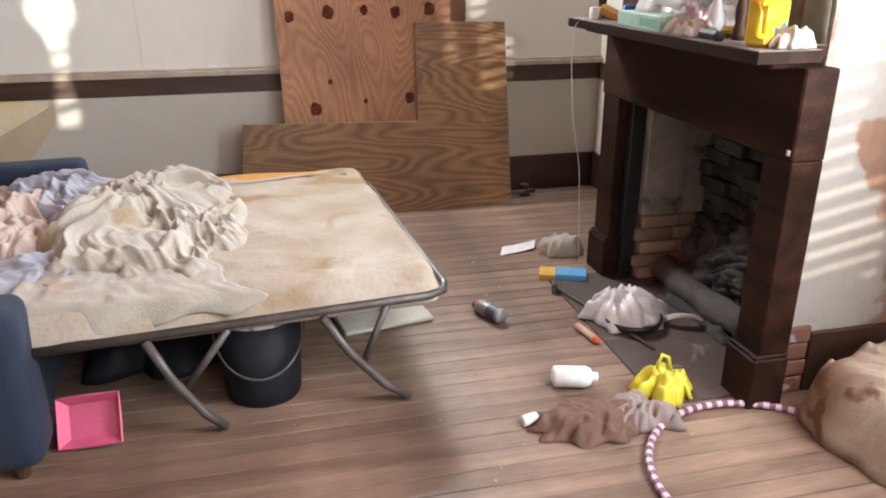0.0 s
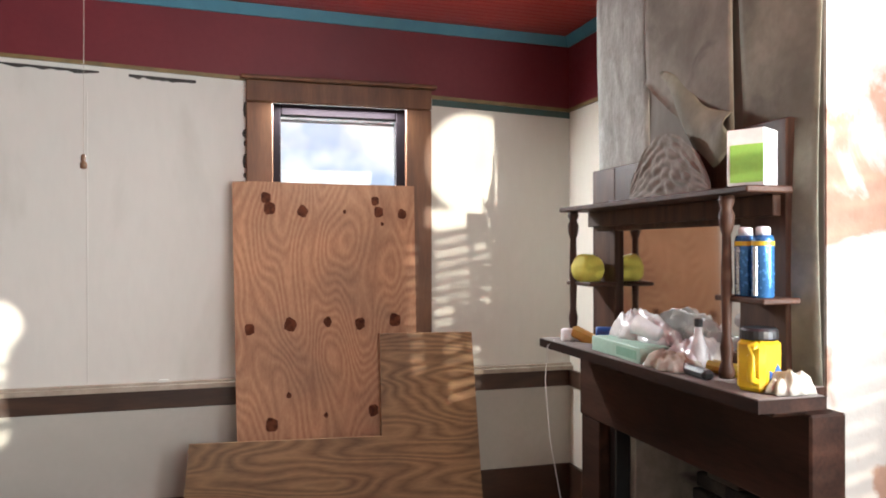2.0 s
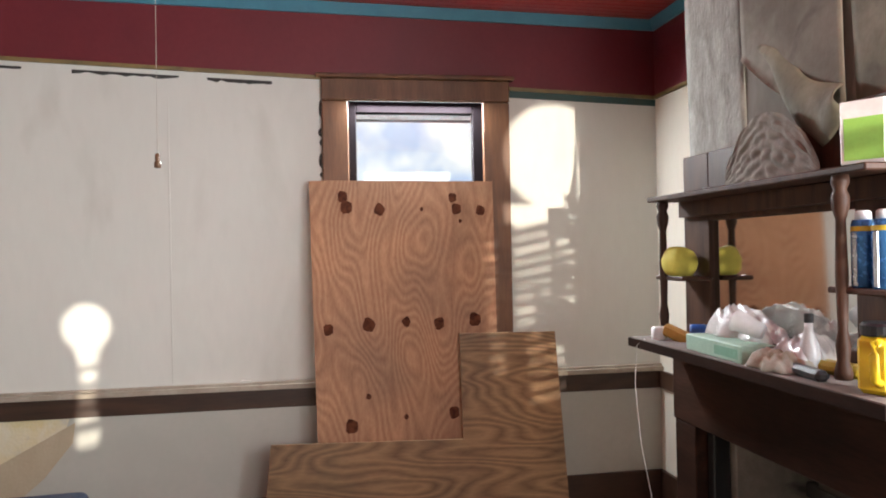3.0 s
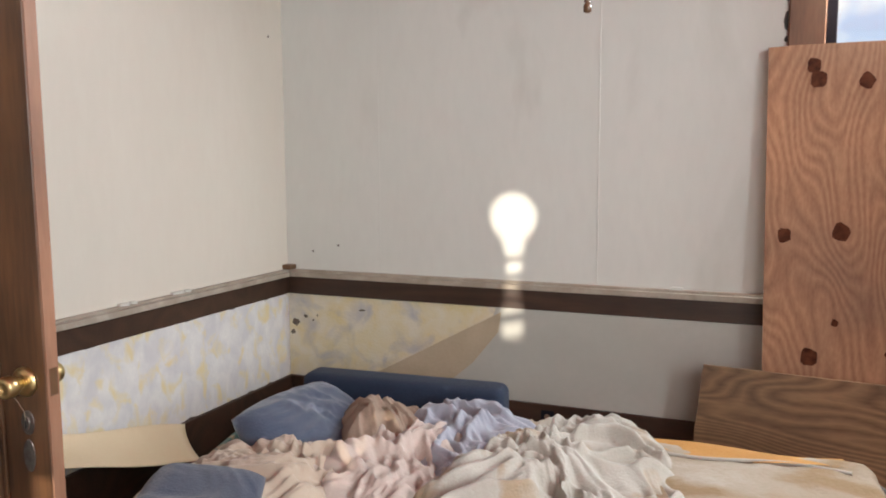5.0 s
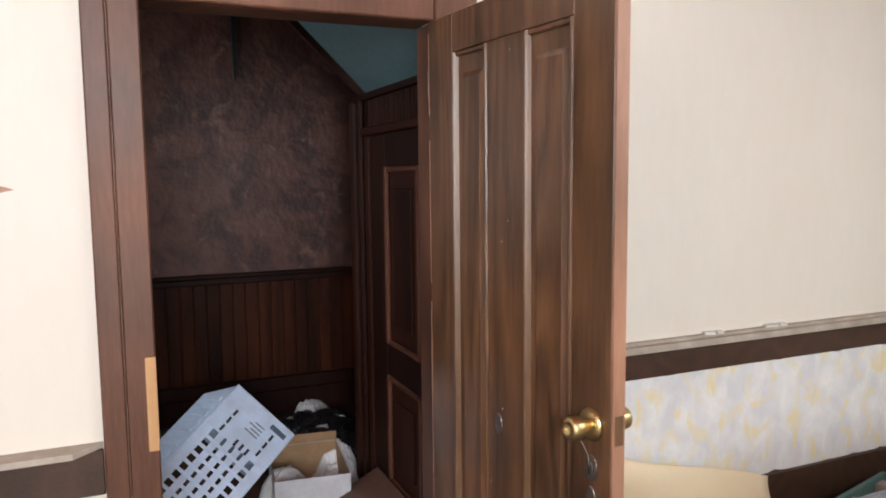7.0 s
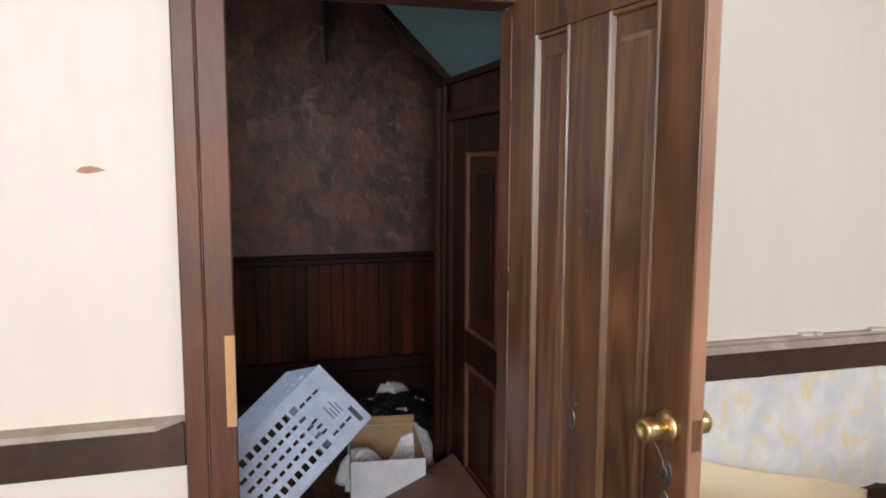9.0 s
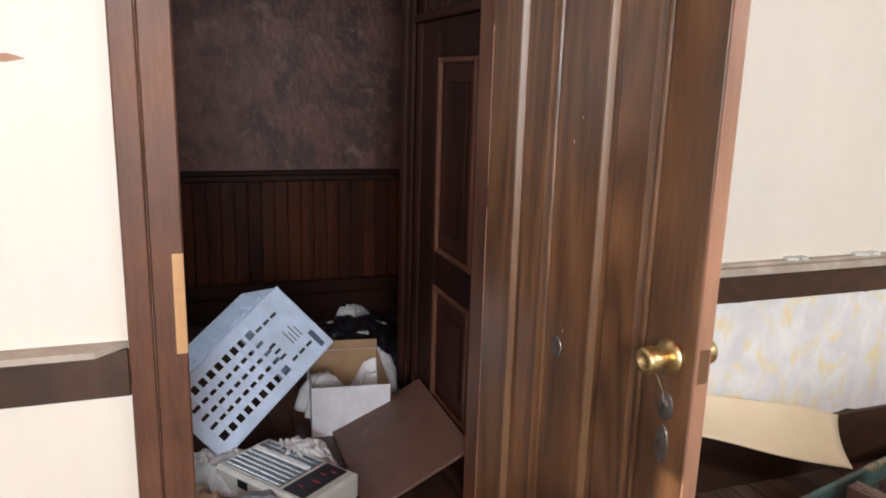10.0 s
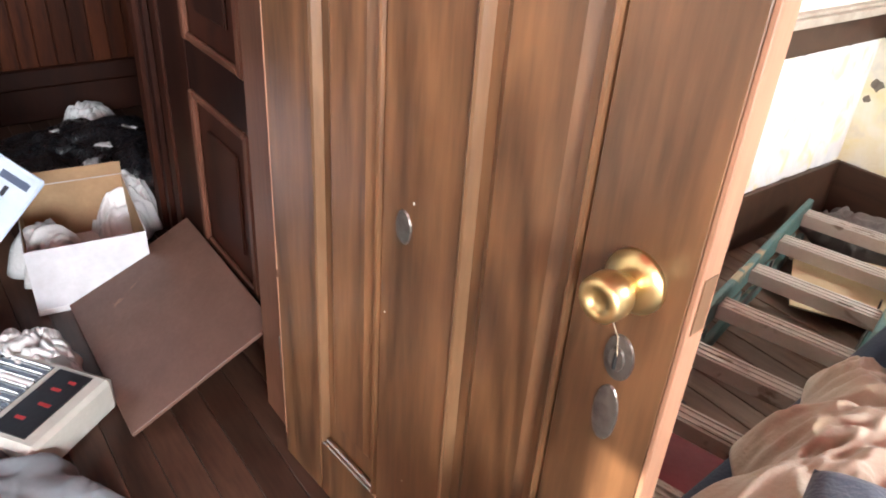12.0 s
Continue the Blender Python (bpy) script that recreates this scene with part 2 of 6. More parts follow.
# ---- building blocks ----
def box(bm, x0, x1, y0, y1, z0, z1, bevel=0.0, m=None):
    """A box between two corners, with its edges bevelled."""
    g = bmesh.ops.create_cube(bm, size=1.0)
    vs = g["verts"]
    bmesh.ops.scale(bm, vec=(abs(x1 - x0), abs(y1 - y0), abs(z1 - z0)), verts=vs)
    bmesh.ops.translate(bm, vec=((x0 + x1) / 2, (y0 + y1) / 2, (z0 + z1) / 2), verts=vs)
    if bevel:
        es = list({e for v in vs for e in v.link_edges})
        r = bmesh.ops.bevel(bm, geom=es, offset=bevel, segments=1, affect="EDGES")
        vs = list(set(r["verts"]) | {v for v in vs if v.is_valid})
    if m is not None:
        bmesh.ops.transform(bm, matrix=m, verts=[v for v in vs if v.is_valid])
    return bm


def boxes(*specs, bevel=0.003):
    bm = bmesh.new()
    for sp in specs:
        box(bm, *sp, bevel=bevel)
    return bm


def prism(bm, outline, axis, a, b):
    """A flat outline of (u, v) drawn out along an axis from a to b. axis 0: (y, z); 1: (x, z); 2: (x, y)."""
    def at(u, v, w):
        return ((w, u, v), (u, w, v), (u, v, w))[axis]
    lo = [bm.verts.new(at(u, v, a)) for u, v in outline]
    hi = [bm.verts.new(at(u, v, b)) for u, v in outline]
    n = len(outline)
    bm.faces.new(lo), bm.faces.new(hi)
    for i in range(n):
        bm.faces.new((lo[i], lo[(i + 1) % n], hi[(i + 1) % n], hi[i]))
    bmesh.ops.recalc_face_normals(bm, faces=bm.faces[:])
    return bm


def lathe(bm, profile, centre=(0, 0, 0), steps=20, m=None):
    """A turned body: profile of (radius, height) about the z axis."""
    rings = []
    for r, z in profile:
        rings.append([bm.verts.new((centre[0] + r * math.cos(6.28319 * k / steps), centre[1] + r * math.sin(6.28319 * k / steps), centre[2] + z)) for k in range(steps)])
    for a, b in zip(rings, rings[1:]):
        for k in range(steps):
            bm.faces.new((a[k], a[(k + 1) % steps], b[(k + 1) % steps], b[k]))
    bm.faces.new(rings[0][::-1]), bm.faces.new(rings[-1])
    if m is not None:
        bmesh.ops.transform(bm, matrix=m, verts=[v for ring in rings for v in ring])
    return bm


def tube(bm, points, radius, steps=8):
    """A round bar through the points."""
    pts = [Vector(p) for p in points]
    rings = []
    for i, p in enumerate(pts):
        d = (pts[min(i + 1, len(pts) - 1)] - pts[max(i - 1, 0)]).normalized()
        side = d.cross(Vector((0, 0, 1)) if abs(d.z) < 0.9 else Vector((1, 0, 0))).normalized()
        up = side.cross(d)
        rr = radius[i] if isinstance(radius, (list, tuple)) else radius
        rings.append([bm.verts.new(p + rr * (math.cos(6.28319 * k / steps) * side + math.sin(6.28319 * k / steps) * up)) for k in range(steps)])
    for a, b in zip(rings, rings[1:]):
        for k in range(steps):
            bm.faces.new((a[k], a[(k + 1) % steps], b[(k + 1) % steps], b[k]))
    bm.faces.new(rings[0]), bm.faces.new(rings[-1][::-1])
    bmesh.ops.recalc_face_normals(bm, faces=bm.faces[:])
    return bm


def mesh_of(name, bm, mat, smooth=False):
    me = bpy.data.meshes.new(name)
    bm.normal_update()
    bm.to_mesh(me)
    bm.free()
    me.materials.append(mat)
    if smooth:
        for f in me.polygons:
            f.use_smooth = True
    return me


def part(name, bm, mat, parent, label="", smooth=False):
    ob = new(name, mesh_of(name, bm, mat, smooth))
    ob.parent = parent
    if label:
        ob["label"] = label
    return ob


def thing(name, label, category, m=None, group="", kind=""):
    ob = new(name)
    ob.empty_display_size = 0.1
    if m is not None:
        ob.matrix_world = m
    return tagged(ob, label, category, group, kind)


def solid(name, bm, mat, label, category="", kind="structure", smooth=False, m=None, group=""):
    ob = new(name, mesh_of(name, bm, mat, smooth))
    if m is not None:
        ob.matrix_world = m
    return tagged(ob, label, category, group, kind)


# ---- the room ----
W, TOP = 4.69, 2.95
BX, BY0, BY1 = 4.2, -2.66, -1.33  # chimney breast: face, near side, far side
DY0, DY1, DTOP = -3.343, -2.462, 2.015  # doorway to the hall
HX, HY, SX = -2.45, -2.36, -1.21  # hall: far wall, side of the stairs, outer edge of the stairs

solid("wall_back", boxes((-0.15, 2.80, 0.0, 0.15, 0, TOP + 0.12), (3.63, W + 0.15, 0.0, 0.15, 0, TOP + 0.12), (2.80, 3.63, 0.0, 0.15, 2.49, TOP + 0.12), (2.80, 3.63, 0.0, 0.15, 0, 0.62), bevel=0), WALLBOARD, "white wallboard wall with a boarded window", "wall")
solid("wall_left", boxes((-0.14, 0.0, REAR, DY0 - 0.02, 0, TOP + 0.12), (-0.14, 0.0, DY1 + 0.02, 0.0, 0, TOP + 0.12), (-0.14, 0.0, DY0 - 0.02, DY1 + 0.02, DTOP + 0.02, TOP + 0.12), bevel=0), WALLBOARD_CREAM, "cream wallboard wall with a doorway", "wall")
solid("wall_right", boxes((W, W + 0.15, -3.15, 0.0, 0, TOP + 0.12), (W, W + 0.15, REAR, -4.45, 0, TOP + 0.12), (W, W + 0.15, -4.45, -3.15, 0, 1.2), (W, W + 0.15, -4.45, -3.15, 2.7, TOP + 0.12), bevel=0), WALLBOARD_CREAM, "cream wall beside the chimney breast", "wall")
bm = bmesh.new()
R0, R1, RZ0, RZ1 = 3.58, 4.56, 0.6, 2.76
L0, L1, LZ0, LZ1 = 1.2, 1.6, 0.75, 1.75
# Unseen wall; its openings are placed to throw the sun patches.
for sp in ((-0.15, 0.86, 0, TOP), (0.86, 0.94, 0, 0.72), (0.86, 0.94, 0.88, TOP), (0.94, L0, 0, TOP), (L1, R0, 0, TOP), (R1, W + 0.15, 0, TOP), (L0, L1, 0, LZ0), (L0, L1, LZ1, TOP), (R0, R1, 0, RZ0), (R0, R1, RZ1, TOP)):
    box(bm, sp[0], sp[1], REAR - 0.15, REAR, sp[2], sp[3] + (0.12 if sp[3] == TOP else 0))
solid("wall_rear", bm, WALLBOARD, "plain unseen wall behind the walk, its openings set for sun patches", "wall")
# unseen sun masks: crooked blind in rear window, cut board over small one
bm = bmesh.new()
k = RZ0 - 0.25
while k < 1.93:
    g = random.uniform(0.047, 0.062)
    prism(bm, [(R0 - 0.02, k), (R1 + 0.02, k + 0.2), (R1 + 0.02, k + 0.2 + g), (R0 - 0.02, k + g)], 1, REAR - 0.06, REAR - 0.058)
    k += 0.071
# Added panels and a round gap shape the patch on the back wall.
for x0, x1, z0, z1 in ((4.16, 4.185, 0.5, 2.15), (3.58, 3.8, 0.58, 1.2), (3.8, 4.17, 0.58, 1.02), (3.66, 3.79, 1.12, 2.05), (4.38, 4.56, 1.0, 1.35), (3.9, 3.93, 1.3, 1.75), (3.58, 3.72, 1.95, 2.76), (4.34, 4.56, 2.0, 2.76)):
    box(bm, x0, x1, REAR - 0.075, REAR - 0.07, z0, z1)
for sx in (-1, 1):
    arc = [(4.03 + sx * 0.31 * math.sin(a), 2.45 + 0.31 * math.cos(a)) for a in [0.12 * q for q in range(0, 24)]]
    prism(bm, [(4.03, 2.78), (4.03 + sx * 0.33, 2.78), (4.03 + sx * 0.33, 2.16)] + arc[::-1], 1, REAR - 0.085, REAR - 0.08)
solid("window_blind_rear", bm, LOWER_GREY, "unseen crooked slatted blind with panels that shape the sun patches", "blind")
bm = bmesh.new()
# Keyhole outline throws the round sun patch and its stem.
circ = [(1.4 - 0.125 * math.sin(a), 1.52 + 0.125 * math.cos(a)) for a in [0.1 * q for q in range(0, 27)]]
prism(bm, [(1.4, LZ1), (L0, LZ1), (L0, LZ0), (1.345, LZ0), (1.345, 1.0), (1.37, 1.15), (1.365, 1.3)] + circ[::-1], 1, REAR - 0.08, REAR - 0.07)
prism(bm, [(1.4, LZ1), (L1, LZ1), (L1, LZ0), (1.44, LZ0), (1.465, 1.0), (1.44, 1.15), (1.45, 1.3)] + [(2.8 - x, z) for x, z in circ[::-1]], 1, REAR - 0.08, REAR - 0.07)
for x, z, h in ((1.34, 1.27, 0.03), (1.36, 1.17, 0.045), (1.33, 1.06, 0.02), (1.35, 0.95, 0.05), (1.34, 0.84, 0.03)):
    prism(bm, [(x, z), (1.48, z + 0.03), (1.48, z + 0.03 + h), (x, z + h)], 1, REAR - 0.095, REAR - 0.085)
solid("window_board_rear", bm, LOWER_GREY, "unseen board over the small rear opening, cut to shape the sun", "board")
# chimney breast with a firebox
bm = boxes((BX, W, BY0, BY0 + 0.06, 0, TOP + 0.04), (BX, W, BY1 - 0.24, BY1, 0, TOP + 0.04), (BX, W, BY0 + 0.06, BY1 - 0.24, 0.93, TOP + 0.04), (W - 0.1, W, BY0 + 0.06, BY1 - 0.24, 0, 0.93), bevel=0)
solid("chimney_breast", bm, PLASTER_GREY, "smoke-stained grey plaster chimney breast", "wall")
solid("wall_breast_return", boxes((BX + 0.003, W, BY0 - 0.006, BY0, 0.0, TOP + 0.04), bevel=0), PLASTER_PINK, "peeling pink plaster on the side of the breast", "wall")

# ceiling of narrow red boards
bm = bmesh.new()
box(bm, -0.15, W + 0.15, REAR - 0.15, 0.15, TOP + 0.012, TOP + 0.1)
k = REAR
while k < 0:
    box(bm, 0, W, k + 0.003, k + 0.055, TOP, TOP + 0.014)
    k += 0.058
for v in bm.verts:
    v.co.z += 0.02 + 0.0195 * (W - v.co.x)
solid("ceiling", bm, RED_CEIL, "red-painted narrow board ceiling", "ceiling")
# bands and trims
def high(x):
    """Foot of the red band and foot of the crown: the old ceiling has sagged towards the chimney."""
    return 2.492 + 0.041 * (W - x), TOP - 0.04 + 0.0195 * (W - x)


def profile_run(name, mat, label, kind_of, y0, y1, left=False, right=False, back=True, x_from=0.0):
    """A strip along the walls that follows the sagging ceiling. y0, y1: (height over the band foot or crown foot, out from the wall) pairs."""
    bm = bmesh.new()
    which = 0 if kind_of == "band" else 1
    if back:
        rings = []
        for x in (x_from, W):
            f, c = high(x)
            b = (f, c)[which]
            tops = (c + 0.06) if y1 is None else b + y1[0]
            d1 = y0[1] if y1 is None else y1[1]
            rings.append([bm.verts.new(p) for p in ((x, 0, b + y0[0]), (x, -y0[1], b + y0[0]), (x, -d1, tops), (x, 0, tops))])
        a, b2 = rings
        for q in range(4):
            bm.faces.new((a[q], a[(q + 1) % 4], b2[(q + 1) % 4], b2[q]))
        bm.faces.new(a), bm.faces.new(b2)
    for use, x, sgn, ya, yb in ((left, 0.0, 1, REAR, -0.003), (right, W, -1, BY1, -0.003)):
        if use:
            f, c = high(x)
            b = (f, c)[which]
            tops = (c + 0.06) if y1 is None else b + y1[0]
            d1 = y0[1] if y1 is None else y1[1]
            prism(bm, [(x, b + y0[0]), (x + sgn * y0[1], b + y0[0]), (x + sgn * d1, tops), (x, tops)], 1, ya, yb)
    bmesh.ops.recalc_face_normals(bm, faces=bm.faces[:])
    return solid(name, bm, mat, label, "trim")


profile_run("frieze_back", RED_PAINT, "dark red painted band under the ceiling", "band", (0, 0.004), None)
profile_run("frieze_left", RED_PAINT, "dark red painted band under the ceiling", "band", (0, 0.004), None, left=True, back=False)
profile_run("frieze_right", RED_PAINT, "dark red painted band under the ceiling", "band", (0, 0.004), None, right=True, back=False)
profile_run("trim_crown", TEAL, "teal-blue painted crown moulding", "crown", (0, 0.018), (0.058, 0.05), left=True, right=True)
profile_run("trim_picture_rail", GOLD_TRIM, "thin dull gold picture moulding", "band", (0.0, 0.016), (0.02, 0.02), left=True, right=True)
profile_run("trim_teal_line", TEAL_DARK, "dark teal painted line under the moulding", "band", (-0.04, 0.005), (-0.001, 0.005), x_from=3.77)
# ragged dark joint where the white panels end under the band
bm = bmesh.new()
for x0, x1, h in ((0.0, 0.5, 0.012), (1.35, 1.9, 0.02), (2.05, 2.4, 0.022), (0.7, 1.1, 0.012)):
    n = 14
    f = [high(x0 + (x1 - x0) * q / n)[0] for q in range(n + 1)]
    lo = [(x0 + (x1 - x0) * q / n, f[q] - 0.03 - random.uniform(0.2, 1.0) * h) for q in range(n + 1)]
    hi = [(x0 + (x1 - x0) * q / n, f[q] - 0.026) for q in range(n + 1)]
    prism(bm, lo + hi[::-1], 1, -0.004, -0.001)
for z, h, w in ((2.02, 0.03, 0.008), (2.07, 0.09, 0.012), (2.2, 0.035, 0.006), (2.25, 0.05, 0.014), (2.36, 0.1, 0.007)):
    prism(bm, [(2.668, z), (2.668, z + h), (2.662 - w * 0.4, z + h * 0.9), (2.662 - w, z + h * 0.5), (2.662 - w * 0.6, z + h * 0.15)], 1, -0.004, -0.001)
solid("trim_torn_joint", bm, material("dark_joint", (0.05, 0.05, 0.045), None, 0.8), "torn dark edge above the white panels", "trim")


for x in (0.62, 1.84):
    solid("trim_panel_seam", boxes((x - 0.004, x + 0.004, -0.0025, 0, 0.89, 2.46), bevel=0.001), WALLBOARD, "thin joint strip between white wall panels", "trim")
RZ = 0.86
solid("trim_chair_rail_back", boxes((0.02, 2.66, -0.02, 0, RZ - 0.125, RZ - 0.02), (3.77, W, -0.02, 0, RZ - 0.125, RZ - 0.02)), BROWN_TRIM, "dark brown wooden chair rail", "trim")
solid("trim_chair_rail_left", boxes((0, 0.02, DY1 + 0.152, -0.0, RZ - 0.125, RZ - 0.02), (0, 0.02, REAR, DY0 - 0.15, RZ - 0.232, RZ - 0.1)), BROWN_TRIM, "dark brown wooden chair rail", "trim")
solid("trim_chair_rail_right", boxes((W - 0.02, W, BY1, -0.021, RZ - 0.125, RZ - 0.02)), BROWN_TRIM, "dark brown wooden chair rail", "trim")
solid("trim_rail_ledge_back", boxes((0.0, 2.66, -0.05, 0, RZ - 0.0195, RZ + 0.008), (0.0, 2.66, -0.028, 0, RZ + 0.0082, RZ + 0.022), (3.77, W, -0.05, 0, RZ - 0.0195, RZ + 0.008), (3.77, W, -0.028, 0, RZ + 0.0082, RZ + 0.022), bevel=0.002), RAIL_TOP, "dusty ledge of the chair rail", "trim")
solid("trim_rail_ledge_left", prism(boxes((0, 0.05, DY1 + 0.152, -0.051, RZ - 0.0195, RZ + 0.008), (0, 0.028, DY1 + 0.152, -0.029, RZ + 0.0082, RZ + 0.02), bevel=0.002), [(0, REAR), (0.075, REAR), (0.075, DY0 - 0.225), (0, DY0 - 0.15)], 2, RZ - 0.0995, RZ - 0.082), RAIL_TOP, "dusty ledge of the chair rail", "trim")
solid("baseboard_back", boxes((0.02, W, -0.02, 0, 0, 0.235)), BROWN_TRIM, "tall dark brown baseboard", "baseboard")
solid("baseboard_left", boxes((0, 0.02, DY1 + 0.152, 0, 0, 0.235), (0, 0.02, REAR, DY0 - 0.15, 0, 0.235)), BROWN_TRIM, "tall dark brown baseboard", "baseboard")
solid("baseboard_right", boxes((W - 0.02, W, BY1, -0.021, 0, 0.235), (BX + 0.13, W, BY0 - 0.026, BY0 - 0.0065, 0, 0.235)), BROWN_TRIM, "tall dark brown baseboard", "baseboard")
# lower walls
solid("wall_lower_back", prism(bmesh.new(), [(1.31, RZ - 0.125), (W, RZ - 0.125), (W, 0.235), (0.93, 0.235), (1.0, 0.29), (1.27, 0.6)], 1, -0.006, 0), LOWER_GREY, "grey-white lower wall panel", "wall")
solid("wall_lower_back_bare", boxes((0.0, 1.345, -0.003, 0, 0.235, RZ - 0.125), bevel=0), PEELED_YELLOW, "bared yellow wallpaper with grey stains", "wall")
solid("wall_lower_left", boxes((0, 0.004, DY1 + 0.152, -0.004, 0.235, RZ - 0.125), bevel=0), PEELED, "peeled pale wallpaper with yellow patches", "wall")

# ragged edges of old paint along rail and baseboard
bm = bmesh.new()
for z, sg, amp in ((RZ - 0.125, -1, 0.016), (0.235, 1, 0.02)):
    n = 110
    ys = [DY1 + 0.152 + (-0.02 - DY1 - 0.17) * q / n for q in range(n + 1)]
    edge = [(y, z + sg * (0.001 + amp * max(0, noise.noise(Vector((y * 14, z, 3))) + 0.25 * noise.noise(Vector((y * 60, z, 1)))))) for y in ys]
    for (y0, z0), (y1, z1) in zip(edge, edge[1:]):
        prism(bm, [(y0, z), (y1, z), (y1, z1), (y0, z0)], 0, 0.003, 0.006)
solid("trim_ragged_paint", bm, BROWN_TRIM, "ragged brown paint edge on the peeled wall", "trim")

# window in the back wall
win = thing("window_1", "brown wooden sash window, its lower part boarded", "window", pose(3.21, 0, 0), kind="structure")
part("window_frame", boxes((-0.54, -0.39, -0.03, 0, 0.5, 2.455), (0.39, 0.55, -0.03, 0, 0.5, 2.455), (-0.54, 0.55, -0.035, 0, 2.456, 2.58), (-0.57, 0.58, -0.055, 0, 2.581, 2.605), bevel=0.006), WINDOW_WOOD, win)
part("sash", boxes((-0.39, -0.345, 0.0, 0.06, 0.6, 2.455), (0.335, 0.40, 0.0, 0.06, 0.6, 2.455), (-0.344, 0.334, 0.0, 0.06, 2.39, 2.455), (-0.344, 0.334, 0.0, 0.06, 1.45, 1.5), bevel=0.004), material("dark_sash", (0.012, 0.008, 0.01), None, 0.8, spec=0.1), win, "dark painted sash")
pane = part("pane", boxes((-0.344, 0.334, 0.028, 0.032, 0.6, 2.389), bevel=0), glass("window_glass"), win)
pane.visible_shadow = False

win = thing("window_2", "brown wooden sash window beside the chimney breast", "window", pose(W, -3.8, 0), kind="structure")
part("window_frame", boxes((-0.03, 0, -0.77, -0.651, 1.08, 2.7), (-0.03, 0, 0.601, 0.76, 1.08, 2.7), (-0.035, 0, -0.78, 0.77, 2.7005, 2.82), (-0.05, 0, -0.78, 0.77, 1.05, 1.0795), bevel=0.005), WINDOW_WOOD, win)
part("sash", boxes((0.03, 0.07, -0.645, -0.6, 1.205, 2.695), (0.03, 0.07, 0.6, 0.645, 1.205, 2.695), (0.03, 0.07, -0.5995, 0.5995, 1.205, 1.25), (0.03, 0.07, -0.5995, 0.5995, 1.93, 1.97), (0.03, 0.07, -0.5995, 0.5995, 2.65, 2.695), bevel=0.003), WINDOW_WOOD, win)
pane = part("pane", boxes((0.048, 0.052, -0.5995, 0.5995, 1.25, 2.65), bevel=0), glass("side_window_glass"), win)
pane.visible_shadow = False

# doorway and hall
solid("trim_door", boxes((0, 0.03, DY0 - 0.148, DY0 - 0.085, 0, DTOP + 0.14), (0, 0.02, DY0 - 0.083, DY0, 0, DTOP), (0, 0.03, DY1, DY1 + 0.15, 0, DTOP + 0.14), (0, 0.025, DY0 - 0.083, DY1 - 0.001, DTOP, DTOP + 0.14), (-0.14, -0.001, DY0 - 0.02, DY0, 0, DTOP), (-0.14, -0.001, DY1, DY1 + 0.02, 0, DTOP), (-0.14, -0.001, DY0, DY1, DTOP, DTOP + 0.02), bevel=0.005), wood("door_trim_wood", (0.08, 0.033, 0.018), (0.175, 0.078, 0.045), 2, 6, 0.45, 0.08, spec=0.35, dirt=(0.6, 1.35)), "brown wooden door casing, scuffed", "trim")
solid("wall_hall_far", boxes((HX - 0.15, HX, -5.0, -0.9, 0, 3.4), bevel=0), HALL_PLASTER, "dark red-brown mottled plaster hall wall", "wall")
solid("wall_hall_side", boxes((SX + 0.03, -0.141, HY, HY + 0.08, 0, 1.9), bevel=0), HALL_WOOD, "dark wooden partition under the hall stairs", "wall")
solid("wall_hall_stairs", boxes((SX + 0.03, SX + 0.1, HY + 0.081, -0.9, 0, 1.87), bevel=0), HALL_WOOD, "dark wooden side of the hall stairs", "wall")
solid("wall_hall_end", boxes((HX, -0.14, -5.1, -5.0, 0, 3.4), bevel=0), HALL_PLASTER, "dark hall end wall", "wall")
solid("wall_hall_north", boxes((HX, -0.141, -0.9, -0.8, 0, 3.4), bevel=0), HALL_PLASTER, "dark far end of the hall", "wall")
bm = bmesh.new()
prism(bm, [(HY + 0.09, 1.885), (-3.6, 3.195), (-3.6, 3.295), (HY + 0.09, 1.985)], 0, SX, -0.141)
solid("ceiling_hall", bm, HALL_CEIL, "sloping teal-painted underside of the stairs", "ceiling")
solid("ceiling_hall_flat", boxes((HX, -0.141, -5.0, -0.9, 3.4, 3.5), bevel=0), HALL_CEIL, "plain hall ceiling", "ceiling")
solid("trim_hall_slope", prism(bmesh.new(), [(HY + 0.06, 1.87), (-3.6, 3.155), (-3.6, 3.45), (HY + 0.06, 2.15)], 0, SX - 0.025, SX - 0.001), HALL_WOOD, "dark stringer along the sloping stairs", "trim")
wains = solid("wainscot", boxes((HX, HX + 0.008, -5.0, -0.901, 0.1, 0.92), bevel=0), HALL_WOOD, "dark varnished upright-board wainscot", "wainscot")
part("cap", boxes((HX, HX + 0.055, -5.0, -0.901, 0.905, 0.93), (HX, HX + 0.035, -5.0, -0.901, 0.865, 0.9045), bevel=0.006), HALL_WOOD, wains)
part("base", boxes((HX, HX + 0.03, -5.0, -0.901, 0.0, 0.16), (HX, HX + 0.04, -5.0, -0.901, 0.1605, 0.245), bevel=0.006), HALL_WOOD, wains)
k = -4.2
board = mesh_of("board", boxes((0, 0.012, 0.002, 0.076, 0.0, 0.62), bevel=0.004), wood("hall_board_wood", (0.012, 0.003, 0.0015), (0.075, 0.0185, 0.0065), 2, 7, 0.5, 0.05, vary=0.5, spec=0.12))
while k < -1.2:
    o = new("board", board)
    o.parent = wains
    o.location = (HX + 0.008, k, 0.2455)
    k += 0.0775
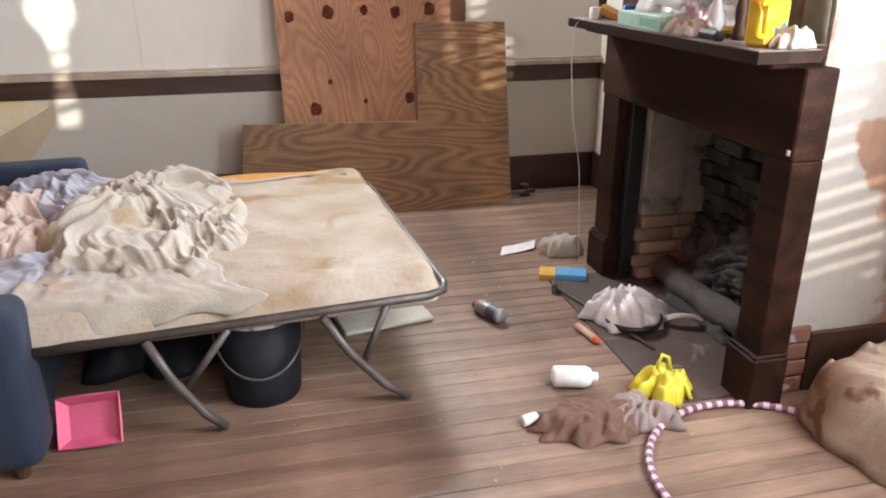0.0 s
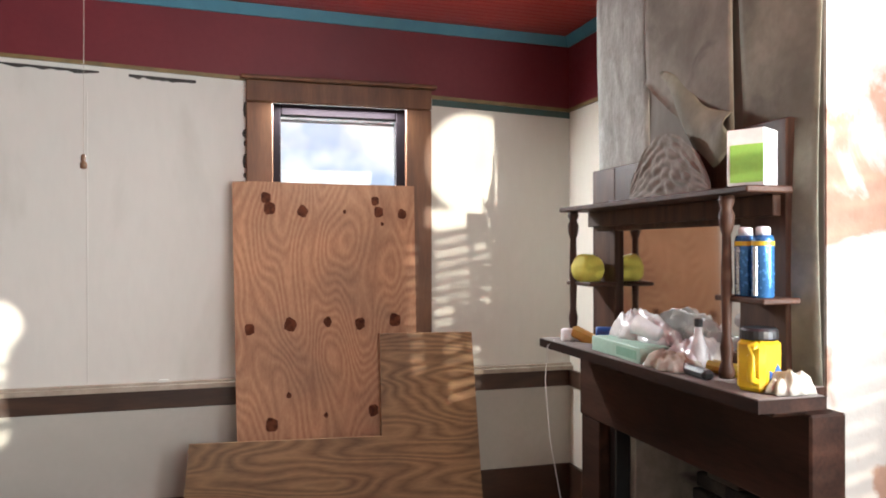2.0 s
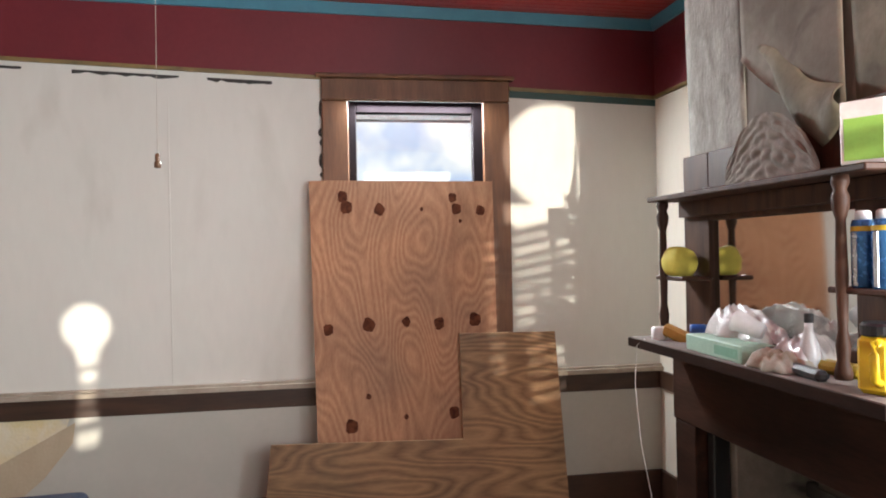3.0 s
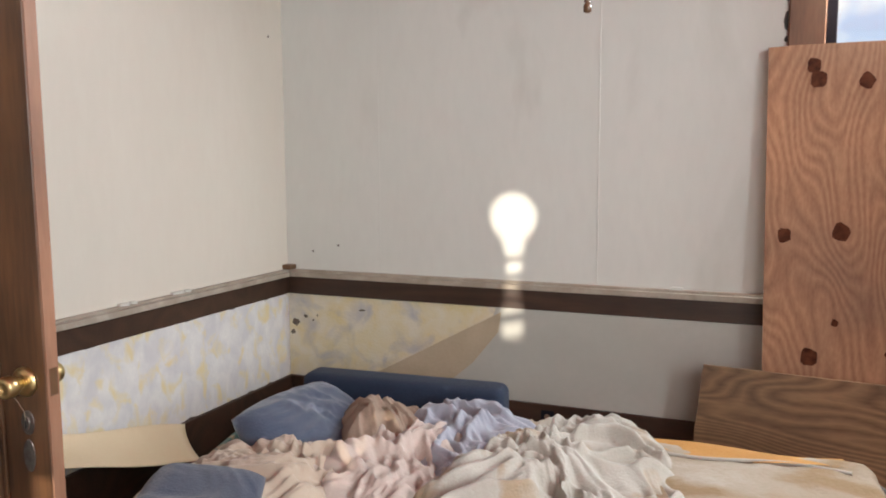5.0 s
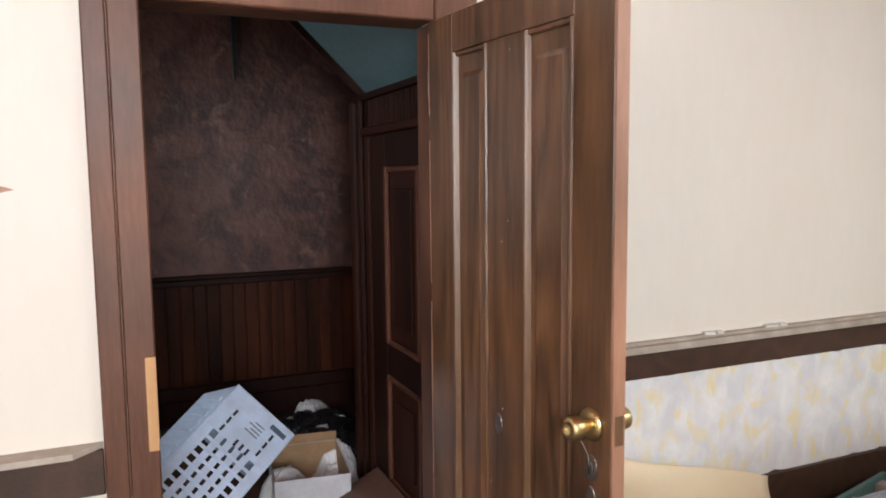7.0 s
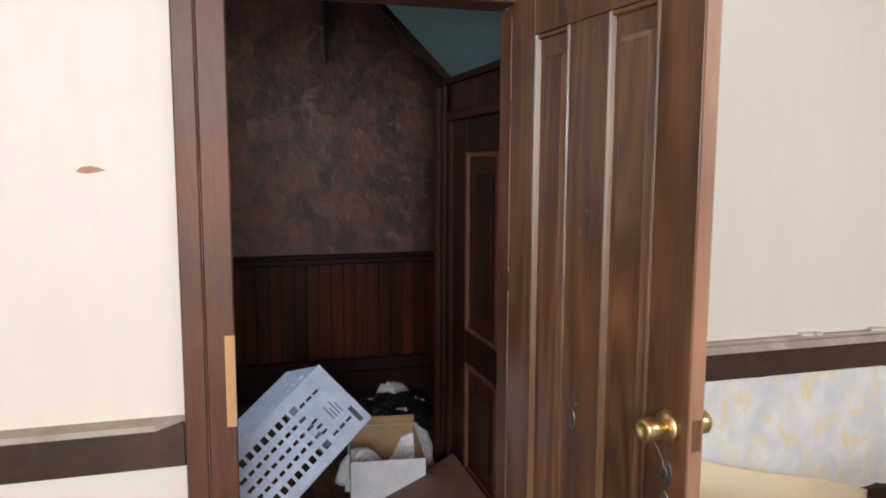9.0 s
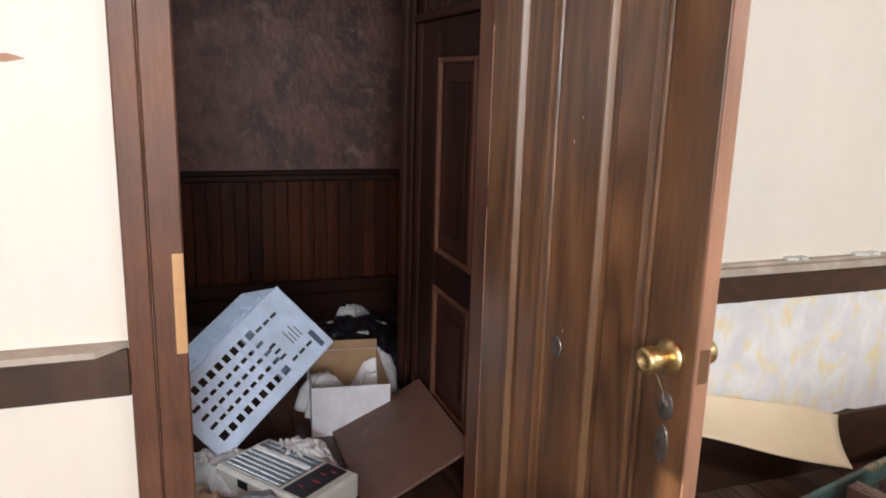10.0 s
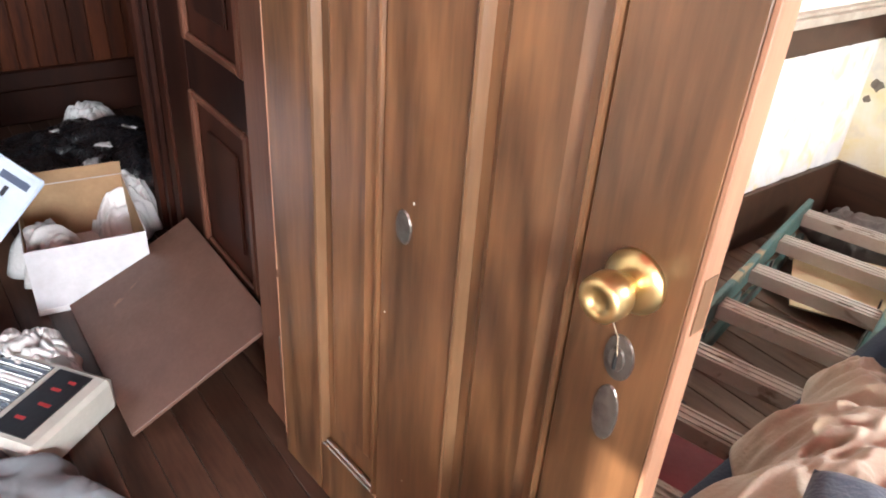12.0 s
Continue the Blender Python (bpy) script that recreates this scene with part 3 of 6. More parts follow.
solid("trim_hall_corner", boxes((SX, SX + 0.075, HY - 0.035, HY, 0.0, 1.87), (SX + 0.095, SX + 0.15, HY - 0.025, HY, 0.0, 1.87), (SX + 0.17, SX + 0.275, HY - 0.012, HY, 0.0, 1.70), bevel=0.012), HALL_WOOD, "dark fluted corner posts of the hall stairs", "trim")
stair_door = thing("door_2", "dark panelled door under the hall stairs, shut", "door", pose(-0.93, HY, 0), kind="structure")
part("frame", boxes((-0.06, 0.0, -0.03, 0, 0, 1.70), (-0.06, 0.79, -0.045, 0, 1.70, 1.735), bevel=0.005), HALL_WOOD, stair_door)
part("leaf", boxes((0.0, 0.78, -0.012, 0, 0, 1.70), bevel=0), HALL_WOOD, stair_door)
for x0, x1, z0, z1 in ((0.0, 0.2, 0, 1.70), (0.6, 0.78, 0, 1.70), (0.2005, 0.5995, 1.56, 1.70), (0.2005, 0.5995, 0.66, 0.8), (0.2005, 0.5995, 0.0, 0.18)):
    part("rail", boxes((x0, x1, -0.022, -0.0122, z0, z1), bevel=0.004), HALL_WOOD, stair_door)
HALL_BEAD = wood("hall_bead", (0.05, 0.018, 0.011), (0.14, 0.056, 0.034), 2, 4, 0.35, spec=0.25)
for x0, x1, z0, z1 in ((0.2, 0.6, 0.8, 1.56), (0.2, 0.6, 0.18, 0.66)):
    part("panel_bead", boxes((x0, x0 + 0.03, -0.03, -0.0122, z0, z1), (x1 - 0.03, x1, -0.03, -0.0122, z0, z1), (x0 + 0.03, x1 - 0.03, -0.028, -0.0122, z0, z0 + 0.022), (x0 + 0.03, x1 - 0.03, -0.028, -0.0122, z1 - 0.022, z1), bevel=0.005), HALL_BEAD, stair_door, "worn light bead")
    part("panel", boxes((x0 + 0.1, x1 - 0.1, -0.02, -0.0122, z0 + 0.09, z1 - 0.09), bevel=0.005), HALL_WOOD, stair_door)
fr = solid("trim_hall_frieze", boxes((-0.97, -0.141, HY - 0.01, HY, 1.735, 1.885), (-1.0, -0.141, HY - 0.03, HY, 1.862, 1.886), bevel=0.003), HALL_WOOD, "dark slatted frieze above the stair door", "trim")
slat = mesh_of("slat", boxes((0.0, 0.02, -0.012, 0.0, 0, 0.12), bevel=0.003), HALL_WOOD)
for q in range(22):
    o = new("slat", slat)
    o.parent = fr
    o.location = (-0.95 + q * 0.036, HY - 0.008, 1.738)
solid("hall_bracket", prism(bmesh.new(), [(-2.765, 2.9), (-2.715, 2.9), (-2.727, 2.13), (-2.748, 2.11)], 0, HX, HX + 0.03), BLACK_PAINT, "dark tapering wooden strip on the hall wall", "strip")
solid("strike_plate", boxes((0.02, 0.024, DY0 - 0.03, DY0 - 0.001, 0.735, 1.012), bevel=0.001), wood("fresh_wood", (0.42, 0.23, 0.09), (0.6, 0.36, 0.17), 2, 4, 0.6), "fresh unpainted wood patch at the door lock", "patch", kind="structure")

# floor planks
floor = solid("floor", boxes((HX - 0.1, W + 0.1, REAR - 0.1, 0.1, -0.08, -0.012), bevel=0), material("floor_gap", (0.03, 0.018, 0.012), None, 0.9), "worn brown wooden plank floor", "floor")


def panelled_door():
    t = thing("door_1", "old brown panelled wooden door, standing open", "door", pose(0.05, -2.497, 0.012, 0, 0, 4.7), kind="structure")
    T = 0.036
    part("stile", boxes((0.0, 0.153, 0, T, 0, 1.99), bevel=0.002), DOOR_WOOD, t)
    part("stile", boxes((0.736, 0.878, 0, T, 0, 1.99), bevel=0.002), DOOR_WOOD, t)
    part("rail", boxes((0.154, 0.735, 0, T, 1.875, 1.99), bevel=0.002), DOOR_WOOD, t)
    part("rail", boxes((0.154, 0.735, 0, T, 0, 0.158), bevel=0.002), DOOR_WOOD, t)
    part("muntin", boxes((0.352, 0.53, 0.001, T, 0.159, 1.874), bevel=0.002), DOOR_WOOD, t)
    for x0, x1 in ((0.154, 0.351), (0.531, 0.735)):
        p = part("panel", boxes((x0, x1, 0.014, T - 0.014, 0.159, 1.874), bevel=0.001), DOOR_WOOD, t)
        field = bmesh.new()
        rim = [(x0 + 0.035, 0.225), (x1 - 0.035, 0.225), (x1 - 0.035, 1.81), (x0 + 0.035, 1.81)]
        top = [(x0 + 0.05, 0.24), (x1 - 0.05, 0.24), (x1 - 0.05, 1.795), (x0 + 0.05, 1.795)]
        lo, hi = [field.verts.new((x, 0.0139, z)) for x, z in rim], [field.verts.new((x, 0.005, z)) for x, z in top]
        for q in range(4):
            field.faces.new((lo[q], lo[(q + 1) % 4], hi[(q + 1) % 4], hi[q]))
        field.faces.new(hi)
        bmesh.ops.recalc_face_normals(field, faces=field.faces[:])
        part("raised_field", field, DOOR_WOOD, p)
        # Left bead is paler than the right: its highlight is in the colour.
        for xa, w, mm in ((x0, 0.016, DOOR_BEAD), (x1 - 0.013, 0.013, DOOR_WOOD)):
            part("bead", prism(bmesh.new(), [(xa, 0.0135), (xa, -0.001), (xa + w * 0.25, -0.0035), (xa + w * 0.6, -0.002), (xa + w * 0.8, 0.005), (xa + w, 0.0135)], 2, 0.16, 1.873), mm, p, "worn bead, pale colour holding its highlight" if mm == DOOR_BEAD else "")
        part("bead", boxes((x0 + 0.017, x1 - 0.014, 0.001, 0.0135, 1.86, 1.8735), bevel=0.003), DOOR_WOOD, p)
        part("bead", boxes((x0 + 0.017, x1 - 0.014, 0.001, 0.0135, 0.1595, 0.173), bevel=0.003), DOOR_WOOD, p)
    part("edge_strip", boxes((0.8782, 0.885, 0.0, T, 0, 1.99), bevel=0.001), DOOR_EDGE, t, "bare salmon-coloured wood edge")
    brass = material("worn_brass", (0.72, 0.57, 0.29), (0.62, 0.47, 0.22), 0.36, 6, 300, 0.0, metal=1.0)
    for sgn, y in ((-1, 0.0), (1, T)):
        turn = pose(0.812, y, 0.928, 90 if sgn < 0 else -90)
        kn = part("knob", lathe(bmesh.new(), [(0.012, 0.0), (0.014, 0.02), (0.018, 0.028), (0.026, 0.036), (0.028, 0.044), (0.027, 0.064), (0.024, 0.068), (0.012, 0.068), (0.011, 0.064), (0.002, 0.064)], steps=28, m=turn), brass, t, "worn brass knob", smooth=True)
        part("rose", lathe(bmesh.new(), [(0.039, 0.0), (0.038, 0.006), (0.03, 0.011), (0.016, 0.014)], steps=28, m=turn), brass, kn, smooth=True)
    dark = material("tarnished_plate", (0.11, 0.09, 0.08), (0.2, 0.18, 0.16), 0.35, 40, 120, 0.2, metal=0.8)
    kp = part("lock_plate", lathe(bmesh.new(), [(0.026, 0), (0.025, 0.003), (0.014, 0.005), (0.013, 0.008), (0.002, 0.008)], steps=24, m=pose(0.814, 0, 0.822, 90) @ Matrix.Diagonal((0.8, 1.25, 1, 1))), dark, t, "tarnished oval lock plate")
    part("keyhole", boxes((0.8115, 0.8165, -0.0095, -0.008, 0.809, 0.833), bevel=0.001), material("black_hole", (0.005, 0.005, 0.005), None, 0.9), kp)
    part("lock_plate", lathe(bmesh.new(), [(0.023, 0), (0.022, 0.0025), (0.01, 0.0035), (0.002, 0.0035)], steps=20, m=pose(0.812, 0, 0.735, 90) @ Matrix.Diagonal((0.8, 1.9, 1, 1))), dark, t, "old dark keyhole scar")
    part("peep_plate", lathe(bmesh.new(), [(0.015, 0), (0.014, 0.003), (0.006, 0.004), (0.001, 0.004)], steps=16, m=pose(0.408, 0.001, 0.808, 90) @ Matrix.Diagonal((1.25, 2.0, 1, 1))), dark, t, "small dark oval plate")
    part("latch_plate", boxes((0.885, 0.8865, 0.006, T - 0.006, 0.895, 0.965), bevel=0.0005), DOOR_BEAD, t)
    part("string", tube(bmesh.new(), [(0.806, -0.035, 0.903), (0.807, -0.02, 0.88), (0.812, -0.01, 0.855), (0.816, -0.009, 0.83)], 0.0008, 5), TICKING, t, "thin thread on the knob")
    rnd = random.Random(3)
    chip = mesh_of("paint_chip", boxes((-0.0012, 0.0012, -0.0006, 0.0, -0.003, 0.003), bevel=0), WALLBOARD)
    for q in range(16):
        o = new("paint_chip", chip)
        o.parent = t
        o.location = (rnd.choice((rnd.uniform(0.01, 0.14), rnd.uniform(0.36, 0.52), rnd.uniform(0.74, 0.87))), 0.0012 if q % 3 else 0.0, rnd.uniform(0.1, 1.9))
        o.scale = (rnd.uniform(0.3, 0.8), 1, rnd.uniform(0.3, 1.1))
    for z0, z1 in ((0.06, 0.5), (0.52, 1.1), (1.16, 1.62), (1.7, 1.95)):
        part("worn_edge", boxes((0.0, 0.0035, -0.0012, 0.001, z0, z1), bevel=0.0005), DOOR_EDGE, t, "pale worn edge")
    for z in (0.25, 1.75):
        part("hinge", boxes((-0.012, 0.0, 0.0, 0.02, z, z + 0.09), bevel=0.003), dark, t)
    return t


panelled_door()

# ---- things of the room ----
def grid_sheet(fn, nu, nv):
    """A sheet from a function of u, v in 0..1."""
    bm = bmesh.new()
    vs = [[bm.verts.new(fn(i / nu, j / nv)) for j in range(nv + 1)] for i in range(nu + 1)]
    for i in range(nu):
        for j in range(nv):
            bm.faces.new((vs[i][j], vs[i + 1][j], vs[i + 1][j + 1], vs[i][j + 1]))
    bmesh.ops.recalc_face_normals(bm, faces=bm.faces[:])
    return bm


def thicken(ob, d):
    md = ob.modifiers.new("thickness", "SOLIDIFY")
    md.thickness, md.offset = d, -1.0
    return ob


def folds(x, y, seed, scale):
    """Soft ridges of crumpled cloth, between 0 and 1."""
    p = Vector((x * scale + seed * 3.7, y * scale - seed * 2.1, seed))
    w = Vector((noise.noise(p * 0.5), noise.noise(p * 0.5 + Vector((5, 9, 2))), 0)) * 1.6
    def crest(at, k):
        return max(0, 1.1 - math.sqrt((noise.noise(at) * k) ** 2 + 0.12)) / 0.754
    a = crest(p + w, 2.6) ** 1.2
    q = Vector((p.x * 2.3 + p.y * 0.6, p.y * 1.3 - p.x * 0.4, p.z)) + w * 1.8
    b = crest(q, 2.4) ** 1.3
    c = crest(q * 2.2 + w, 2.2)
    return 0.5 * a + 0.35 * b + 0.15 * c


def heap(lx, ly, height, fold, seed, scale=5.0, n=64, power=2.6, rag=0.16, base=None, flat=0.35):
    """A crumpled heap of cloth over a rough oval, its rim lying on the base."""
    def fn(u, v):
        a, b = u * 2 - 1, v * 2 - 1
        r = max(abs(a), abs(b))
        if r > 1e-6:
            k = r / math.hypot(a, b)
            e = (0.35 + 0.65 * k) if r > 0 else 1
            a, b = a * e, b * e
        ang = math.atan2(b, a)
        q = 1 + rag * noise.noise(Vector((math.cos(ang) * 2.1 + seed, math.sin(ang) * 2.1, seed))) * 2 + 0.05 * math.sin(ang * 11 + seed)
        x, y = a * lx * q * 0.5, b * ly * q * 0.5
        env = max(0.0, 1 - r ** power)
        z = env * height * (flat + (1 - flat) * (0.5 + noise.noise(Vector((x * 2.2 + seed, y * 2.2, seed * 2)))))
        z += min(1, env * 2.2 + 0.12) * fold * folds(x, y, seed, scale)
        return (x, y, z + (base(x, y) if base else 0))
    return grid_sheet(fn, n, n)


def cloth(name, label, category, mat, m, *args, **kw):
    ob = solid(name, heap(*args, **kw), mat, label, category, kind="", smooth=True, m=m)
    return thicken(ob, 0.004)


def pillow_mesh(lx, ly, lz, seed, wrinkle=0.012, n=36):
    """A stuffed cushion, closed, with pinched corners."""
    bm = bmesh.new()
    def layer(sg):
        vs = []
        for i in range(n + 1):
            row = []
            for j in range(n + 1):
                a, b = 2 * i / n - 1, 2 * j / n - 1
                e = max(0, (1 - a ** 4) * (1 - b ** 4)) ** 0.5
                x, y = a * lx / 2 * (1 - 0.07 * b * b), b * ly / 2 * (1 - 0.07 * a * a)
                row.append((x, y, sg * (lz / 2 * e + wrinkle * e * folds(x, y, seed + sg, 6))))
            vs.append(row)
        return vs
    up, lo = layer(1), layer(-1)
    U = [[bm.verts.new(p) for p in row] for row in up]
    L = [[U[i][j] if i in (0, n) or j in (0, n) else bm.verts.new(lo[i][j]) for j in range(n + 1)] for i in range(n + 1)]
    for i in range(n):
        for j in range(n):
            bm.faces.new((U[i][j], U[i + 1][j], U[i + 1][j + 1], U[i][j + 1]))
            bm.faces.new((L[i][j], L[i][j + 1], L[i + 1][j + 1], L[i + 1][j]))
    return bm


def soft_box(x0, x1, y0, y1, z0, z1, r=0.05, seg=4, sag=0.0):
    """A padded block with rounded edges."""
    bm = bmesh.new()
    box(bm, x0, x1, y0, y1, z0, z1)
    bmesh.ops.bevel(bm, geom=bm.edges[:], offset=r, segments=seg, affect="EDGES", profile=0.6)
    return bm


# blue sofa
sofa = thing("sofa", "low blue upholstered sofa, buried under clothes", "sofa", pose(1.28, -2.5, 0, 0, 0, 4))
part("base", soft_box(-0.42, 0.46, 0.0, 1.45, 0.04, 0.28, 0.03), DENIM, sofa, smooth=True)
for y0, y1 in ((0.075, 0.765), (0.775, 1.445)):
    part("seat", soft_box(-0.3, 0.48, y0, y1, 0.27, 0.43, 0.05), DENIM_PALE, sofa, "pale blue seat cushion", smooth=True)
part("arm", soft_box(-0.4, 0.49, 1.45, 1.61, 0.04, 0.6, 0.05), DENIM, sofa, smooth=True)
part("arm", soft_box(-0.42, 0.5, -0.13, 0.07, 0.04, 0.56, 0.06), DENIM, sofa, smooth=True)
part("backrest", soft_box(-0.44, -0.3, 0.075, 1.445, 0.2, 0.35, 0.06), DENIM, sofa, smooth=True)
for x, y in ((-0.36, 0.0), (0.42, -0.08), (-0.34, 1.54), (0.42, 1.54)):
    part("leg", lathe(bmesh.new(), [(0.02, 0), (0.028, 0.05)], (x, y, 0), 10), BROWN_TRIM, sofa)
solid("cushion", pillow_mesh(0.42, 0.6, 0.16, 3, 0.02, 48), DENIM_PALE, "pale blue denim sofa cushion leaning on the arm", "cushion", kind="", smooth=True, m=pose(1.09, -1.45, 0.5, -4, 32, -2))
cloth("blanket", "tan cotton blanket bunched over the sofa", "blanket", TAN_CLOTH, pose(1.14, -1.9, 0.375, 0, 0, 6), 0.64, 1.02, 0.2, 0.055, 11, 6.2, 170, power=3.2, flat=0.75)
solid("cushion", pillow_mesh(0.32, 0.38, 0.09, 9, 0.02, 40), DENIM_MID, "blue cushion on the tan blanket", "cushion", kind="", smooth=True, m=pose(1.22, -2.25, 0.585, 8, 6, 24))
CREAM_CLOTH = material("cream_cotton", (0.43, 0.415, 0.365), (0.31, 0.285, 0.235), 0.9, 4, 120, 0.3, sheen=0.1, spots=(0.3, 0.23, 0.15), spot_scale=5, spot_at=0.57, spot_soft=0.1)
LAVENDER = material("lavender_grey_cotton", (0.33, 0.345, 0.39), (0.25, 0.265, 0.31), 0.9, 4, 120, 0.2, sheen=0.2)
PINKISH = material("pinkish_cotton", (0.5, 0.42, 0.365), (0.38, 0.31, 0.265), 0.9, 4, 120, 0.2, sheen=0.2)
cloth("sheet", "stained cream cotton sheet crumpled on the mattress", "bed sheet", CREAM_CLOTH, pose(2.02, -1.62, 0.44, 0, 0, 8), 0.8, 1.4, 0.13, 0.085, 21, 5.6, 210, rag=0.12)
cloth("shirt", "grey-blue shirt lying in the pile on the bed", "shirt", LAVENDER, pose(1.7, -1.36, 0.49, 0, 0, 30), 0.5, 0.8, 0.11, 0.06, 31, 6, 100)
cloth("shirt", "pinkish cotton shirt in the pile on the bed", "shirt", PINKISH, pose(1.52, -1.62, 0.42, 0, 0, -20), 0.5, 0.7, 0.16, 0.07, 33, 6.5, 90)
cloth("shirt", "pale grey shirt at the edge of the bed", "shirt", LAVENDER, pose(1.72, -2.12, 0.43, 0, 0, 70), 0.4, 0.5, 0.1, 0.05, 37, 5, 50)
cloth("jacket", "taupe jacket rolled up beside the cushions", "jacket", material("taupe_cloth", (0.33, 0.25, 0.19), (0.25, 0.18, 0.13), 0.9, 5, 110, 0.25), pose(1.33, -1.35, 0.41, 0, 0, 25), 0.42, 0.5, 0.25, 0.045, 41, 7, 80)


def overhang(u, v):
    """Cloth that lies on the mattress and falls over its edge."""
    lie = min(1.0, v / 0.55)
    x = 1.70 + 0.74 * u * (0.7 + 0.3 * lie + 0.05 * math.sin(v * 11))
    fall = max(0.0, (v - 0.55) / 0.45)
    length = 0.13 - 0.08 * u + 0.015 * math.sin(u * 15)
    return (x, -2.1 - 0.33 * lie - 0.012 * math.sin(fall * 2) - 0.012 * math.sin(u * 21) * fall, 0.49 + 0.02 * folds(x, lie, 3, 8) * (1 - fall) - length * fall)


thicken(solid("sheet", grid_sheet(overhang, 60, 24), CREAM_CLOTH, "white cotton cloth hanging over the bed edge", "bed sheet", kind="", smooth=True), 0.004)

# folding bed
bed = thing("folding_bed", "folding bed with a stained bare mattress", "bed", pose(3.06, -2.38, 0, 0, 0, 4))


def mattress():
    def fn(u, v):
        x, y = -1.36 + 1.36 * u, 1.43 * v
        e = min(1, min(u, 1 - u) * 1.36 / 0.05) * min(1, min(v, 1 - v) * 1.43 / 0.05)
        e = math.sqrt(max(0, 1 - (1 - e) ** 2))
        return (x, y, 0.385 + 0.095 * e + 0.012 * noise.noise(Vector((x * 3, y * 3, 1))) + 0.013 * folds(x, y, 2, 4))
    bm = grid_sheet(fn, 60, 60)
    box(bm, -1.355, -0.005, 0.005, 1.425, 0.345, 0.39, 0.02)
    return bm


mt = part("mattress", mattress(), TICKING, bed, "stained beige mattress", smooth=True)
part("lining", grid_sheet(lambda u, v: (-1.0 + 0.9 * u, 1.31 + 0.1 * v + 0.02 * math.sin(u * 7), 0.49 + 0.008 * math.sin(u * 9 + v * 3)), 30, 6), MUSTARD, mt, "mustard lining showing at the edge", smooth=True)
part("piping", tube(bmesh.new(), [(-1.0 + 0.9 * q / 20, 1.29 + 0.02 * math.sin(q * 0.5), 0.492) for q in range(21)], 0.006), CREAM_CLOTH, mt)
rail = [(-1.38, -0.01), (-0.05, -0.01), (0.01, 0.02), (0.03, 0.08), (0.03, 1.36), (0.01, 1.42), (-0.05, 1.45), (-1.38, 1.45)]
part("frame", tube(bmesh.new(), [(x, y, 0.375 + (0.02 if x > -0.1 else 0)) for x, y in rail], 0.015, 10), STEEL, bed, smooth=True)
for y, s in ((-0.02, 1), (1.42, 1)):
    for x0, x1, bx, bz in ((-0.97, -0.76, -0.72, 0.37), (-0.42, -0.13, -0.2, 0.38)):
        part("leg", tube(bmesh.new(), [(x0, y, 0.37), (x0 + (x1 - x0) * 0.3, y, 0.22), (x0 + (x1 - x0) * 0.7, y, 0.08), (x1, y, 0.016)], 0.016, 8), STEEL, bed, smooth=True)
        part("brace", tube(bmesh.new(), [(bx, y + 0.01, bz), (x0 + (x1 - x0) * 0.45, y + 0.01, 0.17)], 0.013, 8), STEEL, bed, smooth=True)

# bucket under the bed
bk = thing("bucket", "black plastic bucket with a plaster-crusted rim", "bucket", pose(2.43, -2.22, 0))
BLACK = material("black_plastic", (0.008, 0.009, 0.014), (0.012, 0.013, 0.018), 0.6, 8, 70, 0.1, spec=0.2)
part("body", lathe(bmesh.new(), [(0.125, 0), (0.13, 0.01), (0.15, 0.33), (0.145, 0.33), (0.122, 0.02)], steps=40), BLACK, bk, smooth=True)
part("rim", lathe(bmesh.new(), [(0.146, 0.322), (0.158, 0.322), (0.158, 0.345), (0.147, 0.345)], steps=40), material("crusted_rim", (0.5, 0.5, 0.5), (0.05, 0.05, 0.06), 0.7, 25, 80, 0.6, mix=0.2), bk, "pale plaster-crusted rim")
part("handle", tube(bmesh.new(), [(0.156 * math.cos(a), -0.03 - 0.155 * abs(math.sin(a)) * 0.35 - 0.12 * math.sin(a), 0.29 - 0.13 * math.sin(a)) for a in [math.pi * q / 16 for q in range(17)]], 0.004, 6), STEEL, bk, smooth=True)
# pink foam tray
PINK = material("pink_foam", (0.66, 0.14, 0.25), (0.55, 0.1, 0.2), 0.6, 8, 80, 0.1)
bm = bmesh.new()
outer, inner = [(-0.1, -0.08), (0.1, -0.08), (0.1, 0.08), (-0.1, 0.08)], [(-0.075, -0.055), (0.075, -0.055), (0.075, 0.055), (-0.075, 0.055)]
ro, ri = [bm.verts.new((x, y, 0.035)) for x, y in outer], [bm.verts.new((x, y, 0)) for x, y in inner]
for q in range(4):
    bm.faces.new((ro[q], ro[(q + 1) % 4], ri[(q + 1) % 4], ri[q]))
bm.faces.new(ri)
bmesh.ops.subdivide_edges(bm, edges=bm.edges[:], cuts=2)
thicken(solid("foam_tray", bm, PINK, "pink foam food tray standing askew on the floor", "tray", kind="", m=pose(1.885, -2.4, 0.075, 62, -6, -8)), 0.006)
solid("paper_sheet", boxes((-0.2, 0.2, -0.14, 0.14, 0, 0.02), bevel=0.006), CREAM_CLOTH, "white foam panel lying on the floor by the bed", "panel", kind="", m=pose(2.93, -1.72, 0.004, 0, 0, 10))
cloth("bag", "dark crumpled bag under the bed", "bag", BLACK, pose(2.05, -1.75, 0.0), 0.6, 0.6, 0.22, 0.05, 51, 5, 40)
cloth("clothes_pile", "dull brown clothes under the bed", "clothes", TAN_CLOTH, pose(2.3, -1.2, 0.0), 0.8, 0.5, 0.18, 0.05, 52, 5, 40)

# boards leaning on the window
bd = thing("plywood_sheet", "reddish plywood sheet with dark knots leaning on the window", "board")


